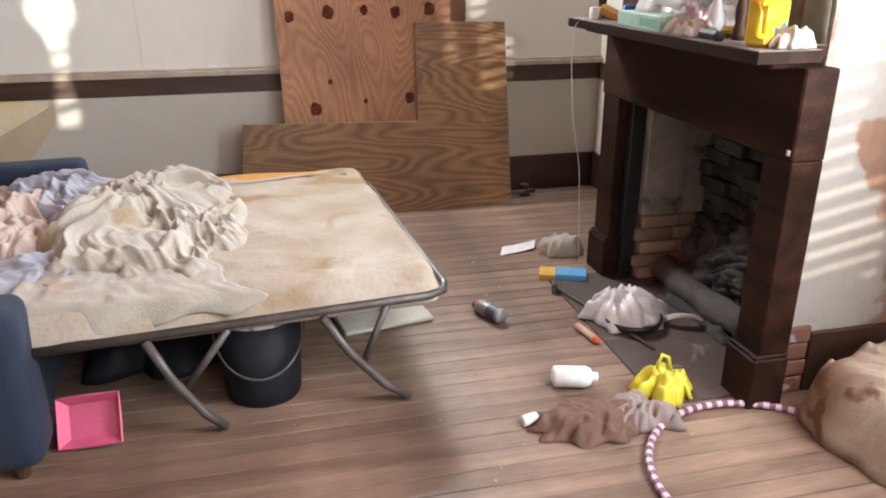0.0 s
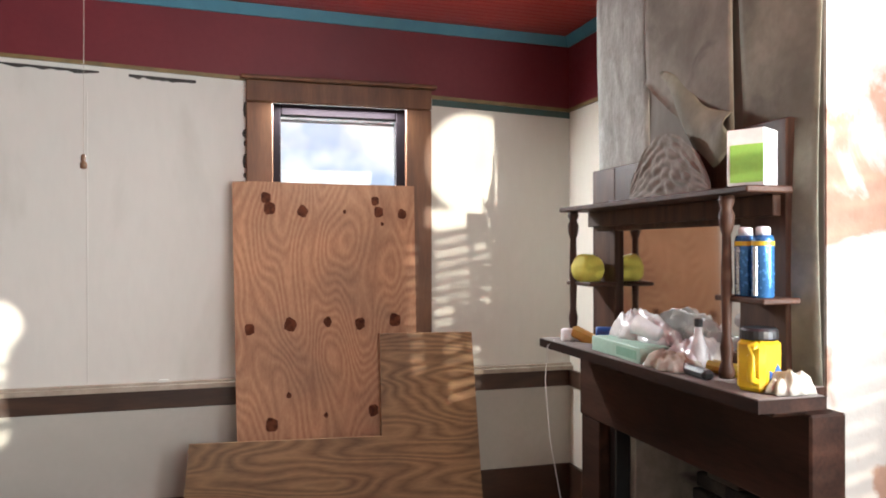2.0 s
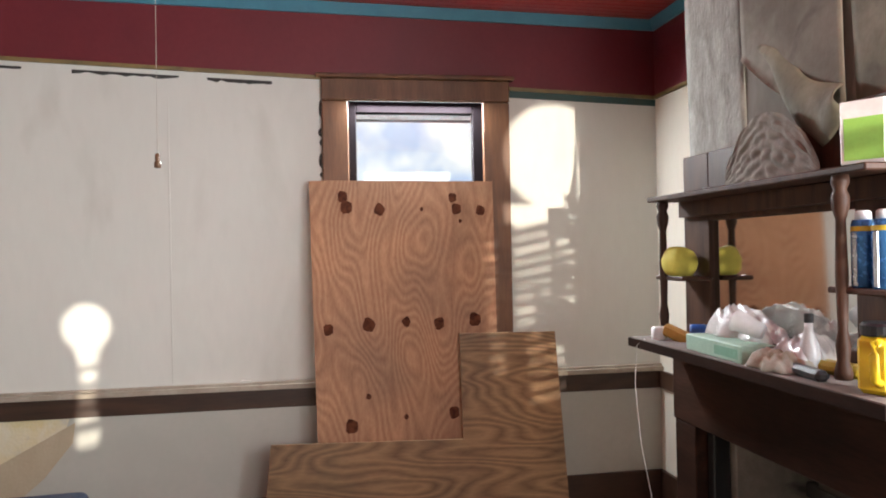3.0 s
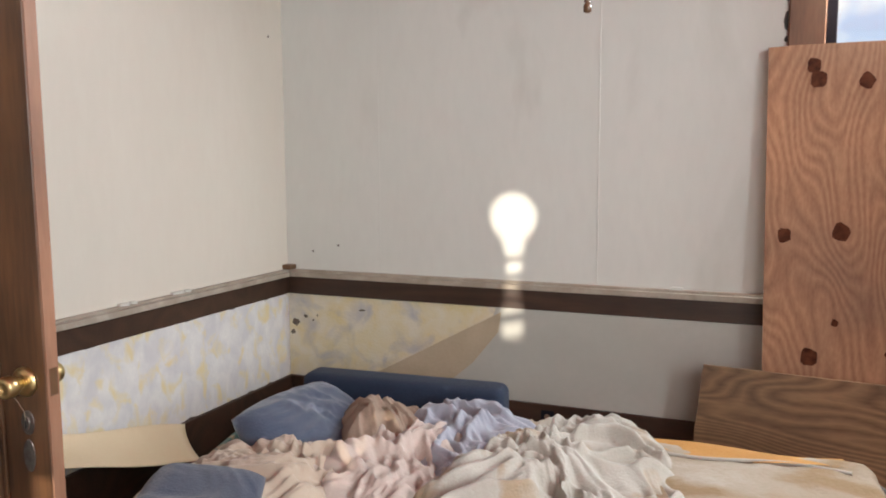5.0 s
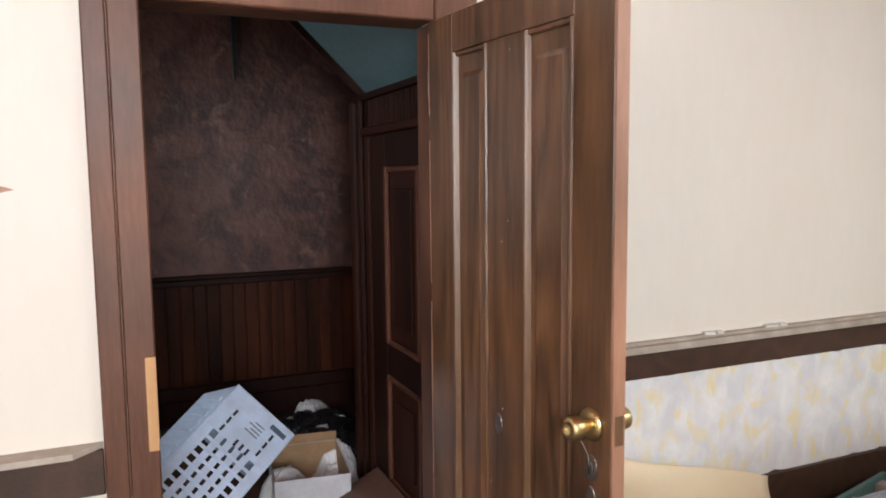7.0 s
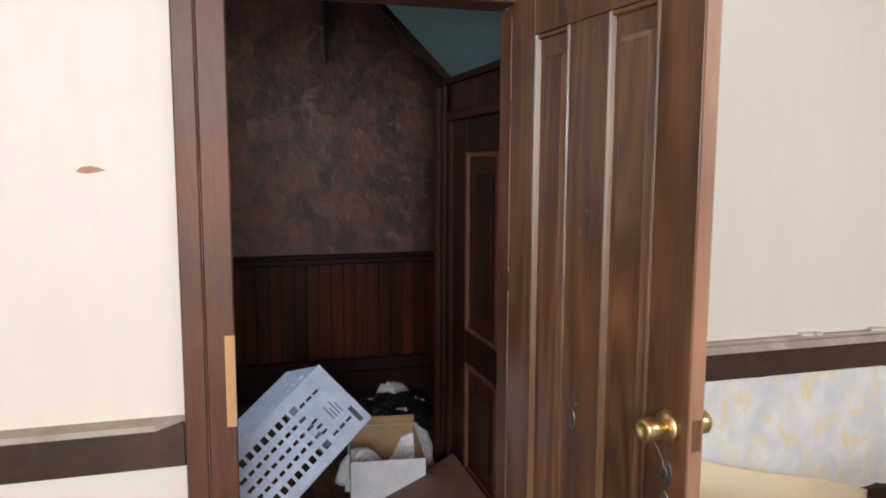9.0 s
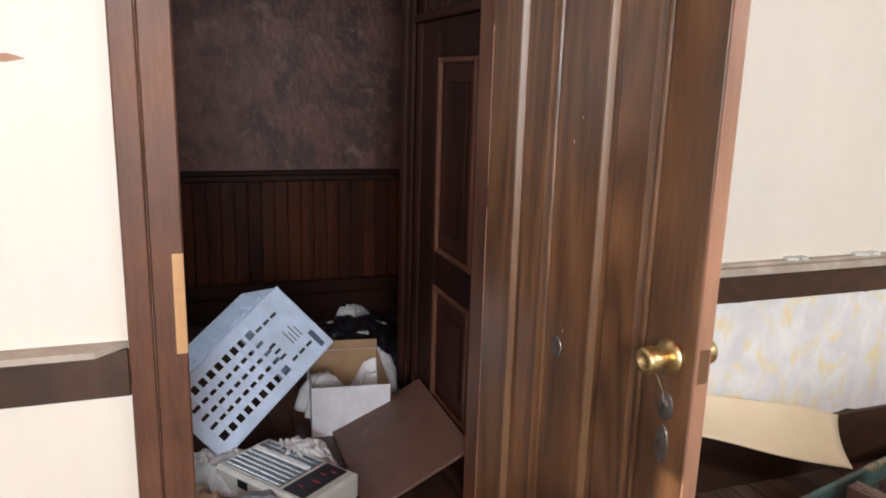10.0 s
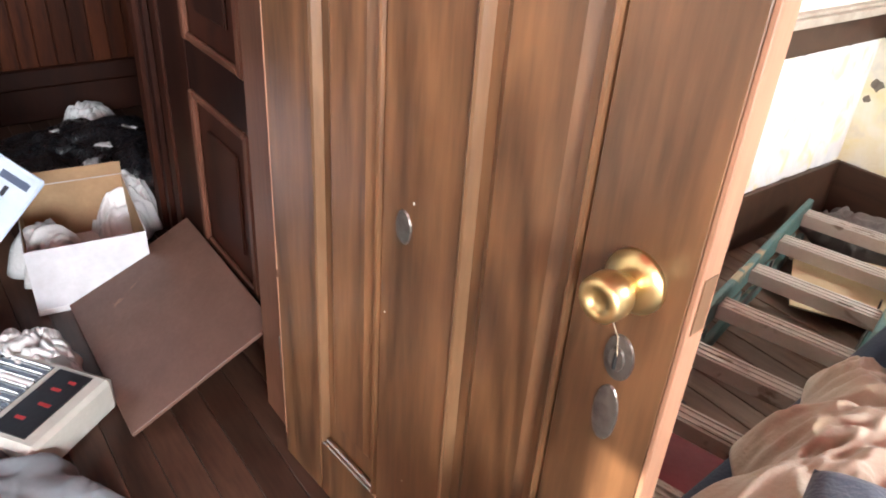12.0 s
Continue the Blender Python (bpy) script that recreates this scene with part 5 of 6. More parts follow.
for i, y in enumerate((-2.505, -2.58)):
    can = thing("spray_can", "blue and silver spray can with a yellow band", "spray can", pose(4.06, y, 1.472), group="spray cans on the side shelf")
    part("body", lathe(bmesh.new(), [(0.029, 0), (0.031, 0.004), (0.031, 0.165), (0.027, 0.18)], steps=20), plain("can_blue", (0.06, 0.22, 0.5), 0.25, metal=0.5), can, smooth=True)
    part("band", lathe(bmesh.new(), [(0.0315, 0.15), (0.0318, 0.151), (0.0318, 0.162), (0.0315, 0.163)], steps=20), YELLOW, can)
    part("stripe", boxes((-0.033, -0.028, -0.012, 0.004, 0.005, 0.148), bevel=0.001), plain("silver", (0.6, 0.6, 0.62), 0.25, metal=0.9), can)
    part("cap", lathe(bmesh.new(), [(0.02, 0.178), (0.02, 0.2), (0.014, 0.205), (0.004, 0.205)], steps=20), WHITE, can, "white cap", smooth=True)
solid("sponge", pillow_mesh(0.13, 0.1, 0.11, 71, 0.01, 16), plain("pale_yellow_sponge", (0.72, 0.66, 0.12), 0.8), "pale yellow sponge on the small side shelf", "sponge", kind="", smooth=True, m=pose(4.075, -1.46, 1.528, 0, 8, 20))
cart = thing("carton", "white and green carton standing on the upper shelf", "carton", pose(4.06, -2.535, 1.795, 0, 0, -60))
part("body", boxes((-0.055, 0.055, -0.05, 0.05, 0, 0.165), bevel=0.003), WHITE, cart)
part("print", boxes((-0.045, 0.052, -0.0515, -0.0502, 0.01, 0.12), bevel=0.0003), plain("lime_print", (0.32, 0.62, 0.12), 0.5), cart, "lime green print")
part("print", boxes((-0.0565, -0.0552, -0.04, 0.04, 0.03, 0.15), bevel=0.0003), plain("grey_print", (0.36, 0.4, 0.4), 0.5), cart, "grey print")
tb = thing("tissue_box", "flat mint green cardboard box on the mantel shelf", "box", pose(3.975, -1.98, SHELF, 0, 0, -3))
part("box", boxes((-0.06, 0.06, -0.19, 0.19, 0, 0.055), bevel=0.003), MINT, tb)
part("print", boxes((-0.0612, -0.0602, -0.17, -0.02, 0.012, 0.042), bevel=0.0002), plain("green_print", (0.2, 0.42, 0.3), 0.6), tb, "darker green print")
cloth("plastic_bag", "crumpled clear plastic bag on the mantel", "plastic bag", FILM, pose(4.07, -1.95, SHELF + 0.05), 0.16, 0.4, 0.1, 0.04, 81, 11, 36)
cloth("plastic_bag", "crumpled white plastic on the mantel", "plastic bag", FILM, pose(4.06, -2.25, SHELF), 0.18, 0.22, 0.1, 0.04, 83, 12, 36)
cloth("paper_scrap", "crumpled brownish paper at the mantel edge", "paper", CREAM_CLOTH, pose(3.96, -2.28, SHELF), 0.13, 0.2, 0.05, 0.03, 85, 14, 30)
cloth("paper_scrap", "crumpled white tissue on the mantel end", "paper", CREAM_CLOTH, pose(4.03, -2.72, SHELF), 0.14, 0.09, 0.06, 0.03, 87, 14, 30)
solid("jar", lathe(bmesh.new(), [(0.026, 0), (0.028, 0.005), (0.028, 0.045), (0.022, 0.05)], steps=18), WHITE, "small white jar on the mantel end", "jar", kind="", smooth=True, m=pose(3.96, -1.5, SHELF))
cup = thing("bottle", "blue-labelled small bottle lying on the mantel", "bottle", pose(4.05, -1.58, SHELF + 0.032, 90, 0, 60))
part("body", lathe(bmesh.new(), [(0.03, 0), (0.032, 0.01), (0.032, 0.1), (0.015, 0.12)], steps=18), BLUE, cup, smooth=True)
part("cap", lathe(bmesh.new(), [(0.016, 0.12), (0.016, 0.15), (0.01, 0.152)], steps=14), YELLOW, cup)
btl = thing("bottle", "clear bottle with a black cap on the mantel", "bottle", pose(4.02, -2.33, SHELF))
part("body", lathe(bmesh.new(), [(0.028, 0), (0.03, 0.01), (0.028, 0.07), (0.012, 0.12), (0.012, 0.14)], steps=18), FILM, btl, smooth=True)
part("cap", lathe(bmesh.new(), [(0.013, 0.14), (0.013, 0.165), (0.009, 0.167)], steps=14), BLK, btl)
solid("cup", lathe(bmesh.new(), [(0.024, 0), (0.035, 0.09), (0.038, 0.09), (0.038, 0.094), (0.033, 0.094), (0.022, 0.004)], steps=22), WHITE, "white plastic cup lying on the mantel", "cup", kind="", smooth=True, m=pose(3.99, -2.15, SHELF + 0.095, -70, 0, 30))
solid("tool", boxes((-0.02, 0.02, -0.08, 0.08, 0, 0.03), bevel=0.01), BLK, "black hand tool lying on the mantel", "tool", kind="", m=pose(3.95, -2.42, SHELF, 0, 0, -8))
solid("tool", boxes((-0.03, 0.03, -0.1, 0.1, 0, 0.035), bevel=0.012), plain("yellow_black_tool", (0.55, 0.42, 0.03), 0.4), "yellow tape tool lying on the mantel", "tool", kind="", m=pose(4.06, -2.4, SHELF, 0, 0, 6))
solid("brush", boxes((-0.02, 0.02, -0.06, 0.06, 0, 0.05), bevel=0.01), plain("orange_bristle", (0.5, 0.28, 0.06), 0.8), "small orange-brown brush on the mantel", "brush", kind="", m=pose(4.0, -1.56, SHELF, 20, 0, 30))
solid("cord", tube(bmesh.new(), [(3.9, -1.5, 1.228), (3.875, -1.48, 1.2), (3.87, -1.47, 1.05), (3.9, -1.45, 0.8), (4.0, -1.34, 0.5), (4.03, -1.34, 0.005)], 0.0016, 6), WHITE, "thin white cord hanging off the mantel", "cord", kind="", smooth=True)
for y in (-1.75, -1.9, -2.05):
    solid("paper_scrap", prism(bmesh.new(), [(4.02, y), (4.06, y - 0.05), (4.08, y - 0.01), (4.05, y + 0.04)], 2, 1.795, 1.802), WHITE, "small white scrap on the upper shelf", "scrap", kind="", group="scraps on the upper shelf")

# ---- things on the floor ----
sc = thing("spray_can", "grey spray can with a red nozzle lying on the floor", "spray can", pose(3.43, -1.92, 0.034, 90, 0, 206))
part("body", lathe(bmesh.new(), [(0.03, 0), (0.033, 0.006), (0.033, 0.13), (0.026, 0.15)], steps=20), plain("grey_tin", (0.3, 0.3, 0.31), 0.35, metal=0.3), sc, smooth=True)
part("label", lathe(bmesh.new(), [(0.0333, 0.02), (0.0336, 0.021), (0.0336, 0.075), (0.0333, 0.076)], steps=20), plain("dark_label", (0.06, 0.07, 0.09), 0.5), sc, "dark label")
part("nozzle", lathe(bmesh.new(), [(0.02, 0.15), (0.019, 0.175), (0.012, 0.178)], steps=14), plain("red_cap", (0.5, 0.03, 0.02), 0.4), sc, "red nozzle")
wb = thing("bottle", "white plastic bottle lying on the floor", "bottle", pose(3.46, -2.44, 0.04, 90, 0, 75))
part("body", lathe(bmesh.new(), [(0.03, 0), (0.04, 0.008), (0.04, 0.12), (0.03, 0.14), (0.018, 0.145)], steps=22), WHITE, wb, smooth=True)
part("neck", lathe(bmesh.new(), [(0.017, 0.145), (0.017, 0.165), (0.012, 0.167)], steps=14), WHITE, wb)
hd = thing("bottle", "small white pill bottle lying on the floor", "bottle", pose(3.27, -2.66, 0.02, 90, 0, 105))
part("body", lathe(bmesh.new(), [(0.017, 0), (0.019, 0.004), (0.019, 0.055), (0.013, 0.06)], steps=16), WHITE, hd, smooth=True)
part("cap", lathe(bmesh.new(), [(0.014, 0.06), (0.014, 0.072), (0.01, 0.073)], steps=12), BLK, hd)
cloth("rag", "brown crumpled rag on the floor", "rag", plain("brown_rag", (0.15, 0.085, 0.06), 0.95), pose(3.5, -2.72, 0.0, 0, 0, -8), 0.42, 0.2, 0.05, 0.05, 91, 10, 44, rag=0.25)
cloth("rag", "pale mauve rag on the floor", "rag", plain("mauve_rag", (0.3, 0.24, 0.22), 0.95), pose(3.68, -2.7, 0.0), 0.22, 0.22, 0.05, 0.05, 92, 10, 36, rag=0.25)
YB = material("yellow_bag", (0.66, 0.6, 0.05), (0.55, 0.48, 0.04), 0.35, 9, 60, 0.2)
yb = thing("plastic_bag", "knotted yellow plastic bag on the floor", "plastic bag", pose(3.83, -2.58, 0, 0, 0, 20))
thicken(part("bag", heap(0.21, 0.19, 0.1, 0.05, 94, 14, 50, rag=0.25), YB, yb, smooth=True), 0.002)
part("handle", tube(bmesh.new(), [(-0.03, 0.0, 0.08), (-0.025, 0.01, 0.13), (0.0, 0.015, 0.15), (0.025, 0.01, 0.135), (0.035, 0.0, 0.08)], [0.007, 0.008, 0.008, 0.008, 0.007], 6), YB, yb, smooth=True)
part("handle", tube(bmesh.new(), [(0.03, -0.03, 0.08), (0.04, -0.07, 0.05), (0.035, -0.1, 0.015)], [0.012, 0.01, 0.008], 6), YB, yb, smooth=True)
wbag = thing("plastic_bag", "white plastic bag stuffed with rubbish on the hearth", "plastic bag", pose(3.98, -2.0, 0.008))
thicken(part("bag", heap(0.34, 0.3, 0.13, 0.05, 96, 9, 50, rag=0.2), FILM, wbag, smooth=True), 0.002)
part("handle", grid_sheet(lambda u, v: (0.12 + 0.14 * u, -0.1 - 0.05 * u + 0.05 * (v - 0.5), 0.03 + 0.02 * math.sin(u * 3) + 0.012 * math.sin(v * 6)), 10, 6), FILM, wbag, smooth=True)
solid("ashtray", lathe(bmesh.new(), [(0.1, 0), (0.12, 0.01), (0.13, 0.04), (0.12, 0.04), (0.1, 0.015), (0.01, 0.012)], steps=26), BLK, "black round dish under the white bag", "dish", kind="", smooth=True, m=pose(3.97, -2.06, 0.008))
pen = thing("marker", "orange-tipped glue stick on the floor", "marker", pose(3.755, -2.2, 0.016, 90, 0, 190))
part("barrel", lathe(bmesh.new(), [(0.015, 0.03), (0.016, 0.04), (0.016, 0.16), (0.013, 0.165)], steps=14), plain("peach_plastic", (0.6, 0.36, 0.26), 0.5), pen, smooth=True)
part("tip", lathe(bmesh.new(), [(0.006, 0), (0.014, 0.02), (0.015, 0.03)], steps=14), plain("red_orange", (0.6, 0.1, 0.03), 0.5), pen)
bbx = thing("carton", "blue and orange carton lying on the floor by the hearth", "carton", pose(3.86, -1.5, 0, 0, 0, -22))
part("box", boxes((-0.02, 0.13, -0.05, 0.05, 0, 0.035), bevel=0.002), plain("sky_blue_card", (0.1, 0.36, 0.62), 0.5), bbx)
part("flap", boxes((-0.1, -0.0205, -0.05, 0.06, 0, 0.03), bevel=0.002), plain("orange_card", (0.62, 0.36, 0.07), 0.6), bbx, "orange end")
solid("paper_card", grid_sheet(lambda u, v: (3.66 + 0.2 * u + 0.05 * v, -1.16 + 0.12 * v + 0.03 * u, 0.004 + 0.012 * u * u), 10, 6), WHITE, "white paper card lying on the floor", "paper", kind="", smooth=True)
pf = thing("pipe_fitting", "small grey metal valve on the floor by the baseboard", "valve", pose(4.14, -0.16, 0.0, 0, 0, 8))
part("body", tube(bmesh.new(), [(-0.09, 0, 0.03), (0.07, 0, 0.032)], 0.016, 10), STEEL, pf, smooth=True)
part("stem", tube(bmesh.new(), [(0.0, 0, 0.03), (0.0, 0, 0.075)], 0.011, 8), STEEL, pf, smooth=True)
part("wheel", lathe(bmesh.new(), [(0.012, 0.07), (0.03, 0.072), (0.03, 0.082), (0.012, 0.084)], steps=16), STEEL, pf)
part("foot", boxes((-0.03, 0.03, -0.02, 0.02, 0, 0.015), bevel=0.003), STEEL, pf)
cloth("paper_bag", "crumpled white paper by the mantel foot", "paper", CREAM_CLOTH, pose(4.0, -1.17, 0), 0.24, 0.2, 0.1, 0.04, 97, 10, 36)
solid("poker", tube(bmesh.new(), [(3.78, -1.62, 0.014), (3.86, -1.95, 0.016), (3.95, -2.3, 0.014)], 0.008, 6), STEEL, "thin iron poker lying on the hearth", "poker", kind="", smooth=True)
solid("clasp", boxes((-0.012, 0.012, -0.03, 0.03, 0, 0.05), bevel=0.006), STEEL, "small metal clasp on the floor", "clasp", kind="", m=pose(3.77, -1.66, 0.0, 0, 0, -20))
random.seed(5)
CRUMB = plain("plaster_crumb", (0.34, 0.3, 0.25), 0.9)
for q in range(34):
    x, y = random.uniform(2.5, 4.1), random.uniform(-3.0, -0.6)
    bm = bmesh.new()
    bmesh.ops.create_icosphere(bm, subdivisions=1, radius=random.uniform(0.003, 0.009))
    for v in bm.verts:
        v.co *= random.uniform(0.6, 1.2)
        v.co.z = max(v.co.z * 0.6, -0.003)
    solid("crumb", bm, CRUMB if q % 3 else TAN_CLOTH, "small plaster crumb on the floor", "crumb", kind="", m=pose(x, y, 0.004, 0, 0, random.uniform(0, 360)), group="plaster crumbs on the floor")
hp = thing("hula_hoop", "pink and white striped hula hoop on the floor", "hoop", pose(3.945, -3.1, 0.014))
bm = bmesh.new()


def ring_piece(bm, a0, a1, R, r, n):
    rings = []
    for i in range(n + 1):
        a = a0 + (a1 - a0) * i / n
        rings.append([bm.verts.new(((R + r * math.cos(b)) * math.cos(a), (R + r * math.cos(b)) * math.sin(a), r * math.sin(b))) for b in [6.28319 * k / 10 for k in range(10)]])
    for p, q in zip(rings, rings[1:]):
        for k in range(10):
            bm.faces.new((p[k], p[(k + 1) % 10], q[(k + 1) % 10], q[k]))
    bmesh.ops.recalc_face_normals(bm, faces=bm.faces[:])
    return bm


part("tube", ring_piece(bmesh.new(), 0, 6.28319, 0.39, 0.0115, 90), plain("plum_tape", (0.2, 0.07, 0.14), 0.35), hp, smooth=True)
band = mesh_of("stripe", ring_piece(bmesh.new(), 0, 0.052, 0.39, 0.0122, 4), plain("pale_tape", (0.62, 0.52, 0.56), 0.35), True)
for q in range(60):
    o = new("stripe", band)
    o.parent = hp
    o.rotation_euler = (0, 0, q * 6.28319 / 60)
cloth("upholstery_cover", "stained torn cream upholstery heaped on the floor", "upholstery", material("stained_upholstery", (0.42, 0.36, 0.29), (0.3, 0.22, 0.15), 0.9, 5, 90, 0.3, mix=0.3, spots=(0.16, 0.09, 0.05), spot_scale=6, spot_at=0.56, spot_soft=0.08), pose(4.45, -3.12, 0.0, 0, 0, 12), 0.5, 0.7, 0.27, 0.05, 98, 6, 130, power=9, flat=0.9, rag=0.1)

# ---- things in the hall ----
def frame_from(origin, ex, ey):
    """A pose with its x and y axes along two directions."""
    x = Vector(ex).normalized()
    z = x.cross(Vector(ey)).normalized()
    y = z.cross(x)
    m = Matrix((x, y, z)).transposed().to_4x4()
    m.translation = Vector(origin)
    return m


lbk = thing("laundry_basket", "pale blue plastic laundry basket tipped on its side", "basket", frame_from((-0.86, -2.775, 0.405), (-0.08, -0.205, 0.22), (0.2, -0.486, -0.3)))
PALE_BLUE = plain("pale_blue_plastic", (0.6, 0.72, 0.9), 0.4)
LW, LL, LD = 0.32, 0.62, 0.26
part("top_plate", boxes((0, LW, 0, 0.2, -0.003, 0.0), bevel=0), PALE_BLUE, lbk)
part("foot_plate", boxes((0.0451, LW - 0.0451, LL - 0.05, LL, -0.003, 0.0), bevel=0), PALE_BLUE, lbk)
for x in (0, LW - 0.045):
    part("edge_plate", boxes((x, x + 0.045, 0.2, LL, -0.003, 0.0), bevel=0), PALE_BLUE, lbk)
cols, rows = 5, 9
cw, rh = (LW - 0.09) / cols, (LL - 0.25) / rows
upright = mesh_of("bar", boxes((-0.0155, 0.0155, 0.2, LL - 0.05, -0.003, 0.0), bevel=0), PALE_BLUE)
cross = mesh_of("bar", boxes((0.045, LW - 0.045, -0.0075, 0.0075, -0.0025, 0.0005), bevel=0), PALE_BLUE)
for me, n, at in ((upright, cols, lambda c: (0.045 + c * cw, 0, 0)), (cross, rows, lambda r: (0, 0.2 + r * rh, 0))):
    for q in range(1, n):
        o = new("bar", me)
        o.parent = lbk
        o.location = at(q)
part("grip_slot", boxes((0.02, 0.1, 0.025, 0.047, 0.0, 0.0015), bevel=0.0005), plain("slot_grey", (0.08, 0.12, 0.2), 0.6), lbk, "dark grip slot")
slot = mesh_of("slot", boxes((0, 0.012, 0, 0.03, 0.0, 0.0012), bevel=0.0003), plain("slot_dark", (0.015, 0.02, 0.03), 0.7))
for x, y in [(0.06, 0.06 + 0.04 * q) for q in range(3)] + [(LW - 0.075, 0.08 + 0.04 * q) for q in range(3)] + [(0.1 + 0.03 * q, 0.17) for q in range(3)]:
    o = new("slot", slot)
    o.parent = lbk
    o.location = (x, y, 0.0)
for q in range(4):
    part("print", boxes((0.11, 0.11 + 0.05 + 0.02 * (q % 2), 0.065 + q * 0.016, 0.071 + q * 0.016, 0.0, 0.001), bevel=0.0002), plain("grey_ink", (0.2, 0.22, 0.27), 0.6), lbk)
for x, turn in ((0.0, 0.0), (LW - 0.003, -0.32)):
    sd = part("side", prism(bmesh.new(), [(0.0, 0.0), (LL, 0.0), (LL - 0.03, -LD), (0.06, -LD)], 0, 0.0, 0.003), PALE_BLUE, lbk)
    sd.location, sd.rotation_euler = (x, 0, -0.003), (0, turn, 0)
    for q in range(13):
        y = 0.07 + q * 0.043
        part("rib", boxes((-0.004, 0.009, y, y + 0.022, -LD + 0.04, -0.045), bevel=0.002), PALE_BLUE, sd)
part("end", prism(bmesh.new(), [(0.0, -0.003), (0.2, -LD), (0.204, -LD), (0.004, -0.003)], 0, 0.003, LW - 0.003), PALE_BLUE, lbk)
part("end", prism(bmesh.new(), [(LL - 0.004, -0.003), (LL - 0.064, -LD), (LL - 0.06, -LD), (LL, -0.003)], 0, 0.003, LW - 0.003), PALE_BLUE, lbk)
part("rim", tube(bmesh.new(), [(0.0, 0.0, -0.002), (LW, 0.0, -0.002), (LW, LL, -0.002), (0.0, LL, -0.002), (0.0, 0.0, -0.002)], 0.006, 8), PALE_BLUE, lbk)

cb = thing("cardboard_box", "open white cardboard box with a brown inside", "box", frame_from((-0.83, -2.87, 0.02), (0.04, 0.325, 0), (-1.0, 0.1, 0.0)))
WHITE_CARD = plain("white_card", (0.62, 0.63, 0.66), 0.7)
BROWN_CARD = plain("brown_card", (0.4, 0.25, 0.135), 0.8)
BW, BD, BH = 0.33, 0.44, 0.2
for sp, dx in (((0, BW, 0, 0.003), 0), ((0, BW, BD - 0.003, BD), 0), ((0, 0.003, 0.003, BD - 0.003), 0), ((BW - 0.003, BW, 0.003, BD - 0.003), 0)):
    part("side", boxes((sp[0], sp[1], sp[2], sp[3], 0, BH), bevel=0.0005), WHITE_CARD, cb)
for sp in ((0.004, BW - 0.004, 0.0032, 0.005), (0.004, BW - 0.004, BD - 0.005, BD - 0.0032), (0.0032, 0.005, 0.005, BD - 0.005), (BW - 0.005, BW - 0.0032, 0.005, BD - 0.005)):
    part("lining", boxes((sp[0], sp[1], sp[2], sp[3], 0.002, BH - 0.001), bevel=0), BROWN_CARD, cb, "brown inside")
part("flap", boxes((0, BW, BD, BD + 0.004, BH - 0.01, BH + 0.045), bevel=0.001), BROWN_CARD, cb)
part("bottom", boxes((0, BW, 0, BD, -0.02, 0.0), bevel=0.001), WHITE, cb)
cloth("plastic_bag", "clear plastic bag between the box and the basket", "plastic bag", FILM, pose(-0.98, -2.78, 0.04, 0, 0, 20), 0.24, 0.2, 0.22, 0.03, 101, 14, 50)

ht = thing("heater", "white electric heater with a silver grille lying on its back", "heater", pose(-0.43, -3.03, 0, 0, 0, 36) @ Matrix.Diagonal((0.85, 1.3, 1.0, 1)))
part("body", boxes((-0.27, 0.27, -0.105, 0.105, 0, 0.1), bevel=0.012), plain("ivory_plastic", (0.55, 0.54, 0.48), 0.4), ht)
part("reflector", boxes((-0.245, 0.09, -0.085, 0.085, 0.1, 0.102), bevel=0.0005), plain("bright_reflector", (0.35, 0.35, 0.35), 0.2, metal=1.0), ht, "silver reflector")
for q in range(9):
    part("grille_bar", boxes((-0.24, 0.085, -0.08 + q * 0.0195, -0.077 + q * 0.0195, 0.104, 0.108), bevel=0.001), plain("chrome", (0.45, 0.45, 0.45), 0.2, metal=1.0), ht)
part("heating_tube", tube(bmesh.new(), [(-0.24, 0.03, 0.103), (0.085, 0.03, 0.103)], 0.006, 8), WHITE, ht)
cp = part("control_panel", boxes((0.11, 0.225, -0.085, 0.085, 0.1, 0.1035), bevel=0.001), BLK, ht, "black control panel")
for q, (x, y, w) in enumerate(((0.14, -0.05, 0.03), (0.16, -0.01, 0.04), (0.15, 0.03, 0.03), (0.175, 0.055, 0.025))):
    part("mark", boxes((x, x + w, y, y + 0.008, 0.1035, 0.1042), bevel=0.0002), plain("red_mark", (0.4, 0.03, 0.03), 0.5), cp)
part("foot_slot", boxes((-0.12, -0.06, -0.1062, -0.105, 0.055, 0.085), bevel=0.0003), BLK, ht)
pn = solid("brown_panel", boxes((0, 0.645, 0, 0.43, -0.006, 0.006), bevel=0.002), plain("brown_hardboard", (0.12, 0.06, 0.042), 0.5, spots=(0.3, 0.15, 0.09), spot_scale=7, spot_at=0.68), "brown hardboard panel leaning on the stair door", "panel", kind="", m=frame_from((-0.835, -2.785, 0.012), (0.645, -0.005, 0.0), (-0.04, 0.385, 0.195)))
cloth("cloth", "grey crumpled trousers on the hall floor", "cloth", plain("slate_cloth", (0.17, 0.19, 0.21), 0.95, sheen=0.2), pose(-0.12, -3.12, 0.0, 0, 0, 30), 0.6, 0.36, 0.14, 0.04, 111, 8, 90)
cloth("paper_bag", "crumpled brown paper bag in the doorway", "paper bag", BROWN_CARD, pose(-0.3, -3.32, 0.0), 0.22, 0.2, 0.13, 0.03, 113, 9, 36)
cloth("plastic_bag", "white plastic bags beside the basket", "plastic bag", FILM, pose(-0.6, -3.2, 0.0, 0, 0, 40), 0.4, 0.26, 0.07, 0.05, 115, 18, 80)
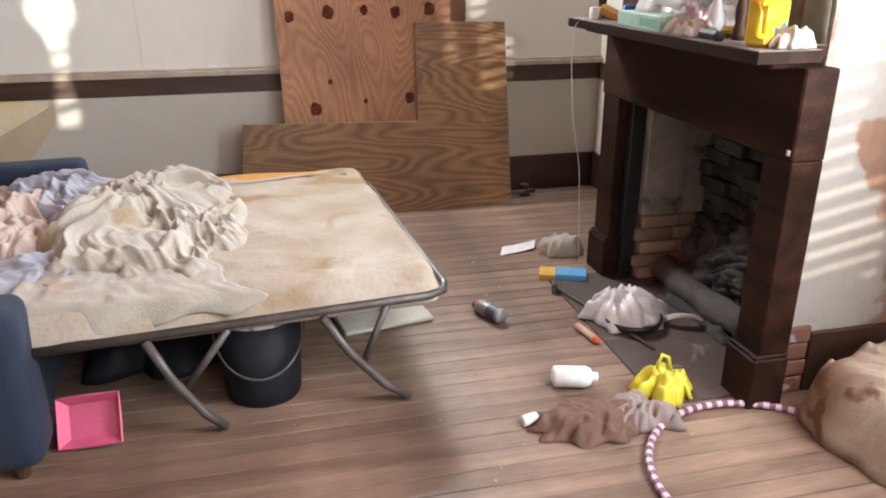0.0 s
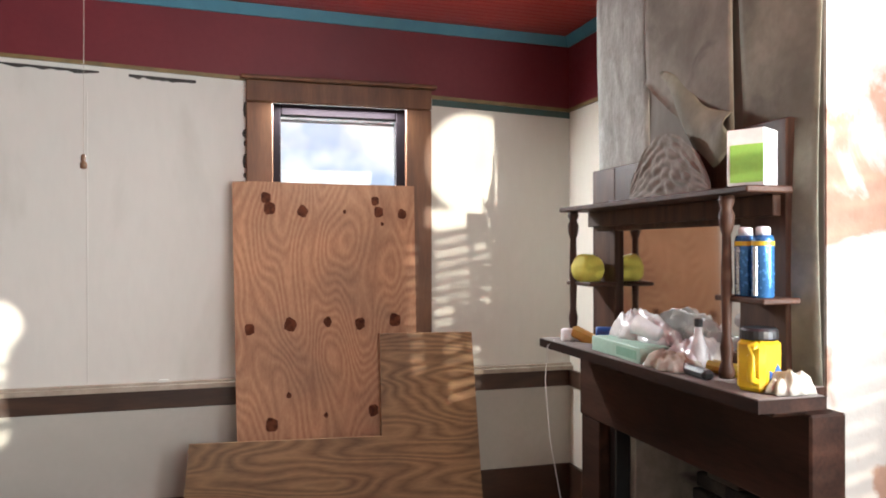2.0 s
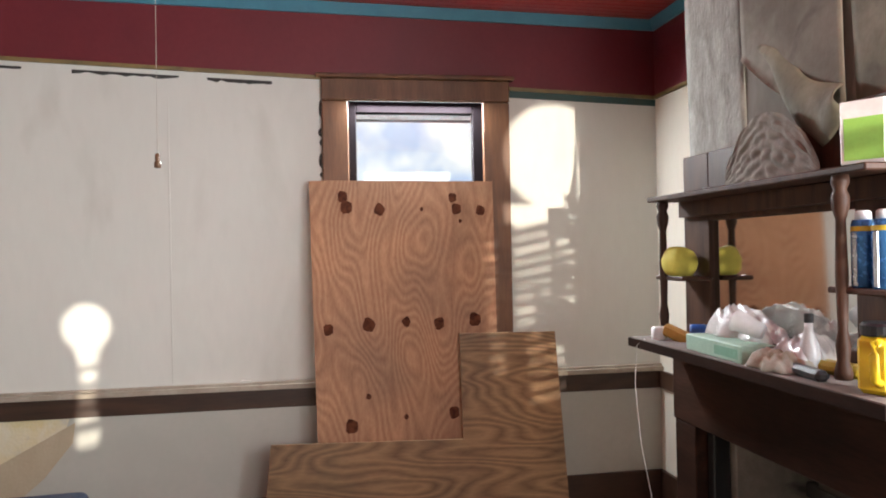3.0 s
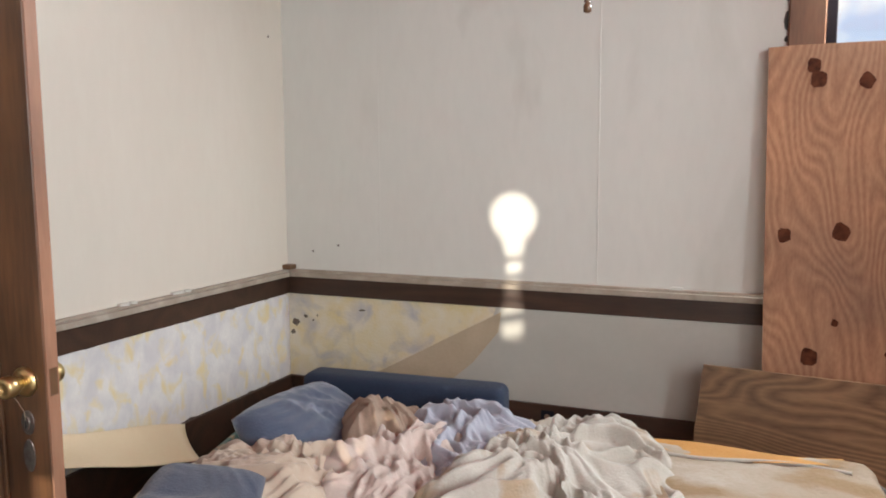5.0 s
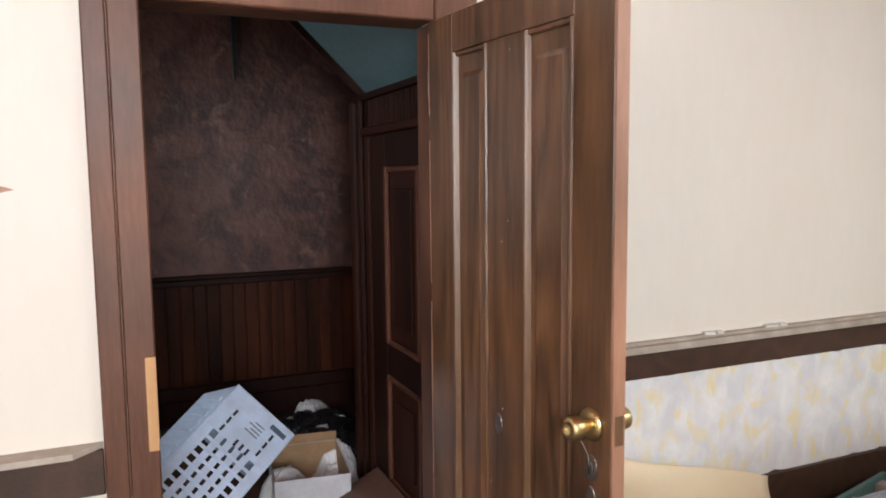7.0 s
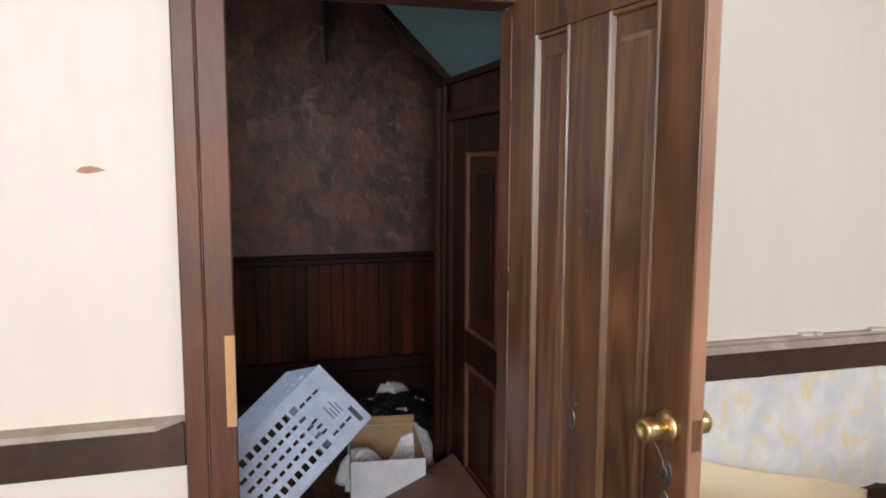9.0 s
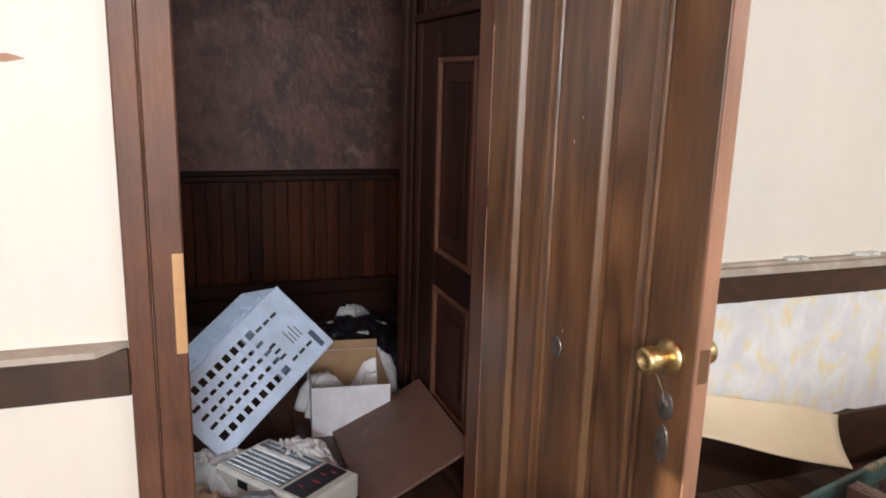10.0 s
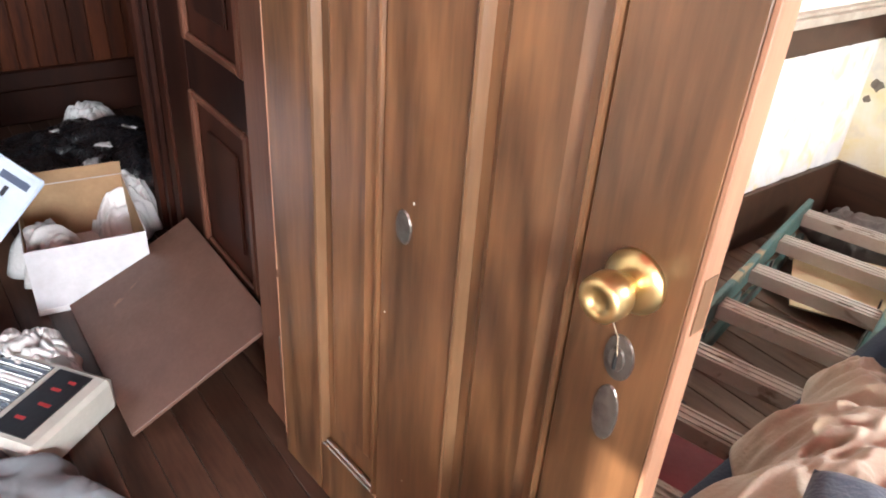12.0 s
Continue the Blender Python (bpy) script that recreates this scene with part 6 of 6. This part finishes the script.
cloth("plastic_bag", "white plastic bag behind the heater", "plastic bag", FILM, pose(-0.55, -2.95, 0.0), 0.3, 0.25, 0.1, 0.05, 116, 20, 80)
cloth("plastic_bag", "white plastic bag by the stair door", "plastic bag", FILM, pose(-1.28, -2.5, 0.0), 0.3, 0.24, 0.2, 0.06, 117, 16, 70)
cloth("paper_scrap", "crumpled white papers in the doorway", "paper", CREAM_CLOTH, pose(-0.42, -3.36, 0.0), 0.25, 0.16, 0.08, 0.04, 118, 12, 36)
cloth("bag", "black plastic rubbish bag flattened on the hall floor", "bag", BAG_FILM, pose(-1.85, -2.55, 0.0), 0.8, 0.9, 0.1, 0.05, 119, 5, 70)
cloth("plastic_bag", "crumpled clear film against the wainscot", "plastic bag", FILM, pose(-2.3, -2.36, 0.0, 0, 0, 10), 0.16, 0.22, 0.1, 0.04, 122, 16, 40)
for x, y, z, w in ((-1.95, -2.3, 0.09, 0.1), (-1.75, -2.42, 0.11, 0.07), (-2.05, -2.55, 0.07, 0.12), (-2.2, -2.8, 0.004, 0.14), (-1.62, -2.5, 0.1, 0.12), (-2.25, -3.1, 0.004, 0.1)):
    cloth("paper_scrap", "white scrap of film on the hall floor", "scrap", FILM, pose(x, y, z, 0, 0, x * 900), w, w * 0.5, 0.01, 0.012, 121 + x, 20, 16, rag=0.3)
solid("cardboard_piece", prism(bmesh.new(), [(-2.16, 0.0), (-2.13, 0.0), (-2.16, 0.42), (-2.21, 0.44)], 0, -1.62, -1.615), BROWN_CARD, "narrow brown cardboard strip leaning behind the stairs", "cardboard", kind="")
solid("cup", lathe(bmesh.new(), [(0.03, 0), (0.036, 0.1), (0.039, 0.1), (0.033, 0.096), (0.028, 0.004)], steps=20), WHITE, "white paper cup on the hall floor", "cup", kind="", smooth=True, m=pose(-0.5, -2.87, 0.05, 80, 0, 30))

# ---- outside ----
solid("ground", boxes((-300, 300, -300, 300, -0.9, -0.7), bevel=0), material("yard_ground", (0.16, 0.15, 0.12), None, 0.9, 0.5, 8), "pale bare ground around the house", "ground")
solid("porch_post", boxes((2.55, 2.72, 1.35, 1.5, -0.7, 3.2), bevel=0.01), plain("pale_green_post", (0.5, 0.52, 0.3), 0.6), "pale yellow-green porch post outside the window", "post", kind="structure")
solid("porch_beam", boxes((0.5, 6.5, 1.5, 1.62, 2.62, 2.9), bevel=0.005), plain("grey_beam", (0.3, 0.31, 0.33), 0.7), "grey porch beam outside the window", "beam", kind="structure")
# Backdrop glows by emission in place of the daylight outside.
bdm = bpy.data.materials.new("glowing_distance")
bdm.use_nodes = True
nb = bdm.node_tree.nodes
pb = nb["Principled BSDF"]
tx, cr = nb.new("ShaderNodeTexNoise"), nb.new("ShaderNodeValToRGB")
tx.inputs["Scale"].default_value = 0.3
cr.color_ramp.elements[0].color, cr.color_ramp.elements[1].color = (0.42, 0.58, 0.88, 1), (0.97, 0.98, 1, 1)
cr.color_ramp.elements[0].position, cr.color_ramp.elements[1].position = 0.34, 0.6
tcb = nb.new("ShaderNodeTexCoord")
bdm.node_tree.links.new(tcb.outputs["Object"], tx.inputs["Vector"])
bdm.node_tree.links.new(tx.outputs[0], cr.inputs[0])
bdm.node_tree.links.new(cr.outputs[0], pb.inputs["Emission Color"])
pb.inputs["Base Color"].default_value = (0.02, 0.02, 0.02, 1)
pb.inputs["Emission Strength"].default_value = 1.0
solid("backdrop", boxes((-80, 90, 55, 55.2, -1, 60), bevel=0), bdm, "glowing backdrop for the bright distance beyond the yard", "backdrop")


# ---- planks ----
k = REAR
i = 0
plank_sets = {}
while k < 0.0:
    w = 0.083
    start = (0.42, 0.88, 0.61, 1.05)[i % 4] if DY0 - 0.05 < k < DY1 + 0.3 else -0.07
    me = plank_sets.get(start) or mesh_of("plank", boxes((start, W, 0.0016, w - 0.0016, -0.012, 0.0), bevel=0.0015), FLOOR_WOOD)
    plank_sets[start] = me
    ob = new("plank", me)
    ob.parent = floor
    ob.location = (0, k, 0.0004 * ((i * 7) % 3 - 1))
    if -5.0 < k < -0.9:
        # Hall planks in the darker copy, with the dimness in their colour.
        hm = plank_sets.get(start + 10) or mesh_of("plank", boxes((0, start - HX - 0.001, 0.0008, w - 0.0008, -0.012, 0.0), bevel=0.0008), HALL_FLOOR_DIM)
        plank_sets[start + 10] = hm
        ob = new("plank", hm)
        ob.parent = floor
        ob.location = (HX, k, 0.0004 * ((i * 5) % 3 - 1))
    k += w
    i += 1
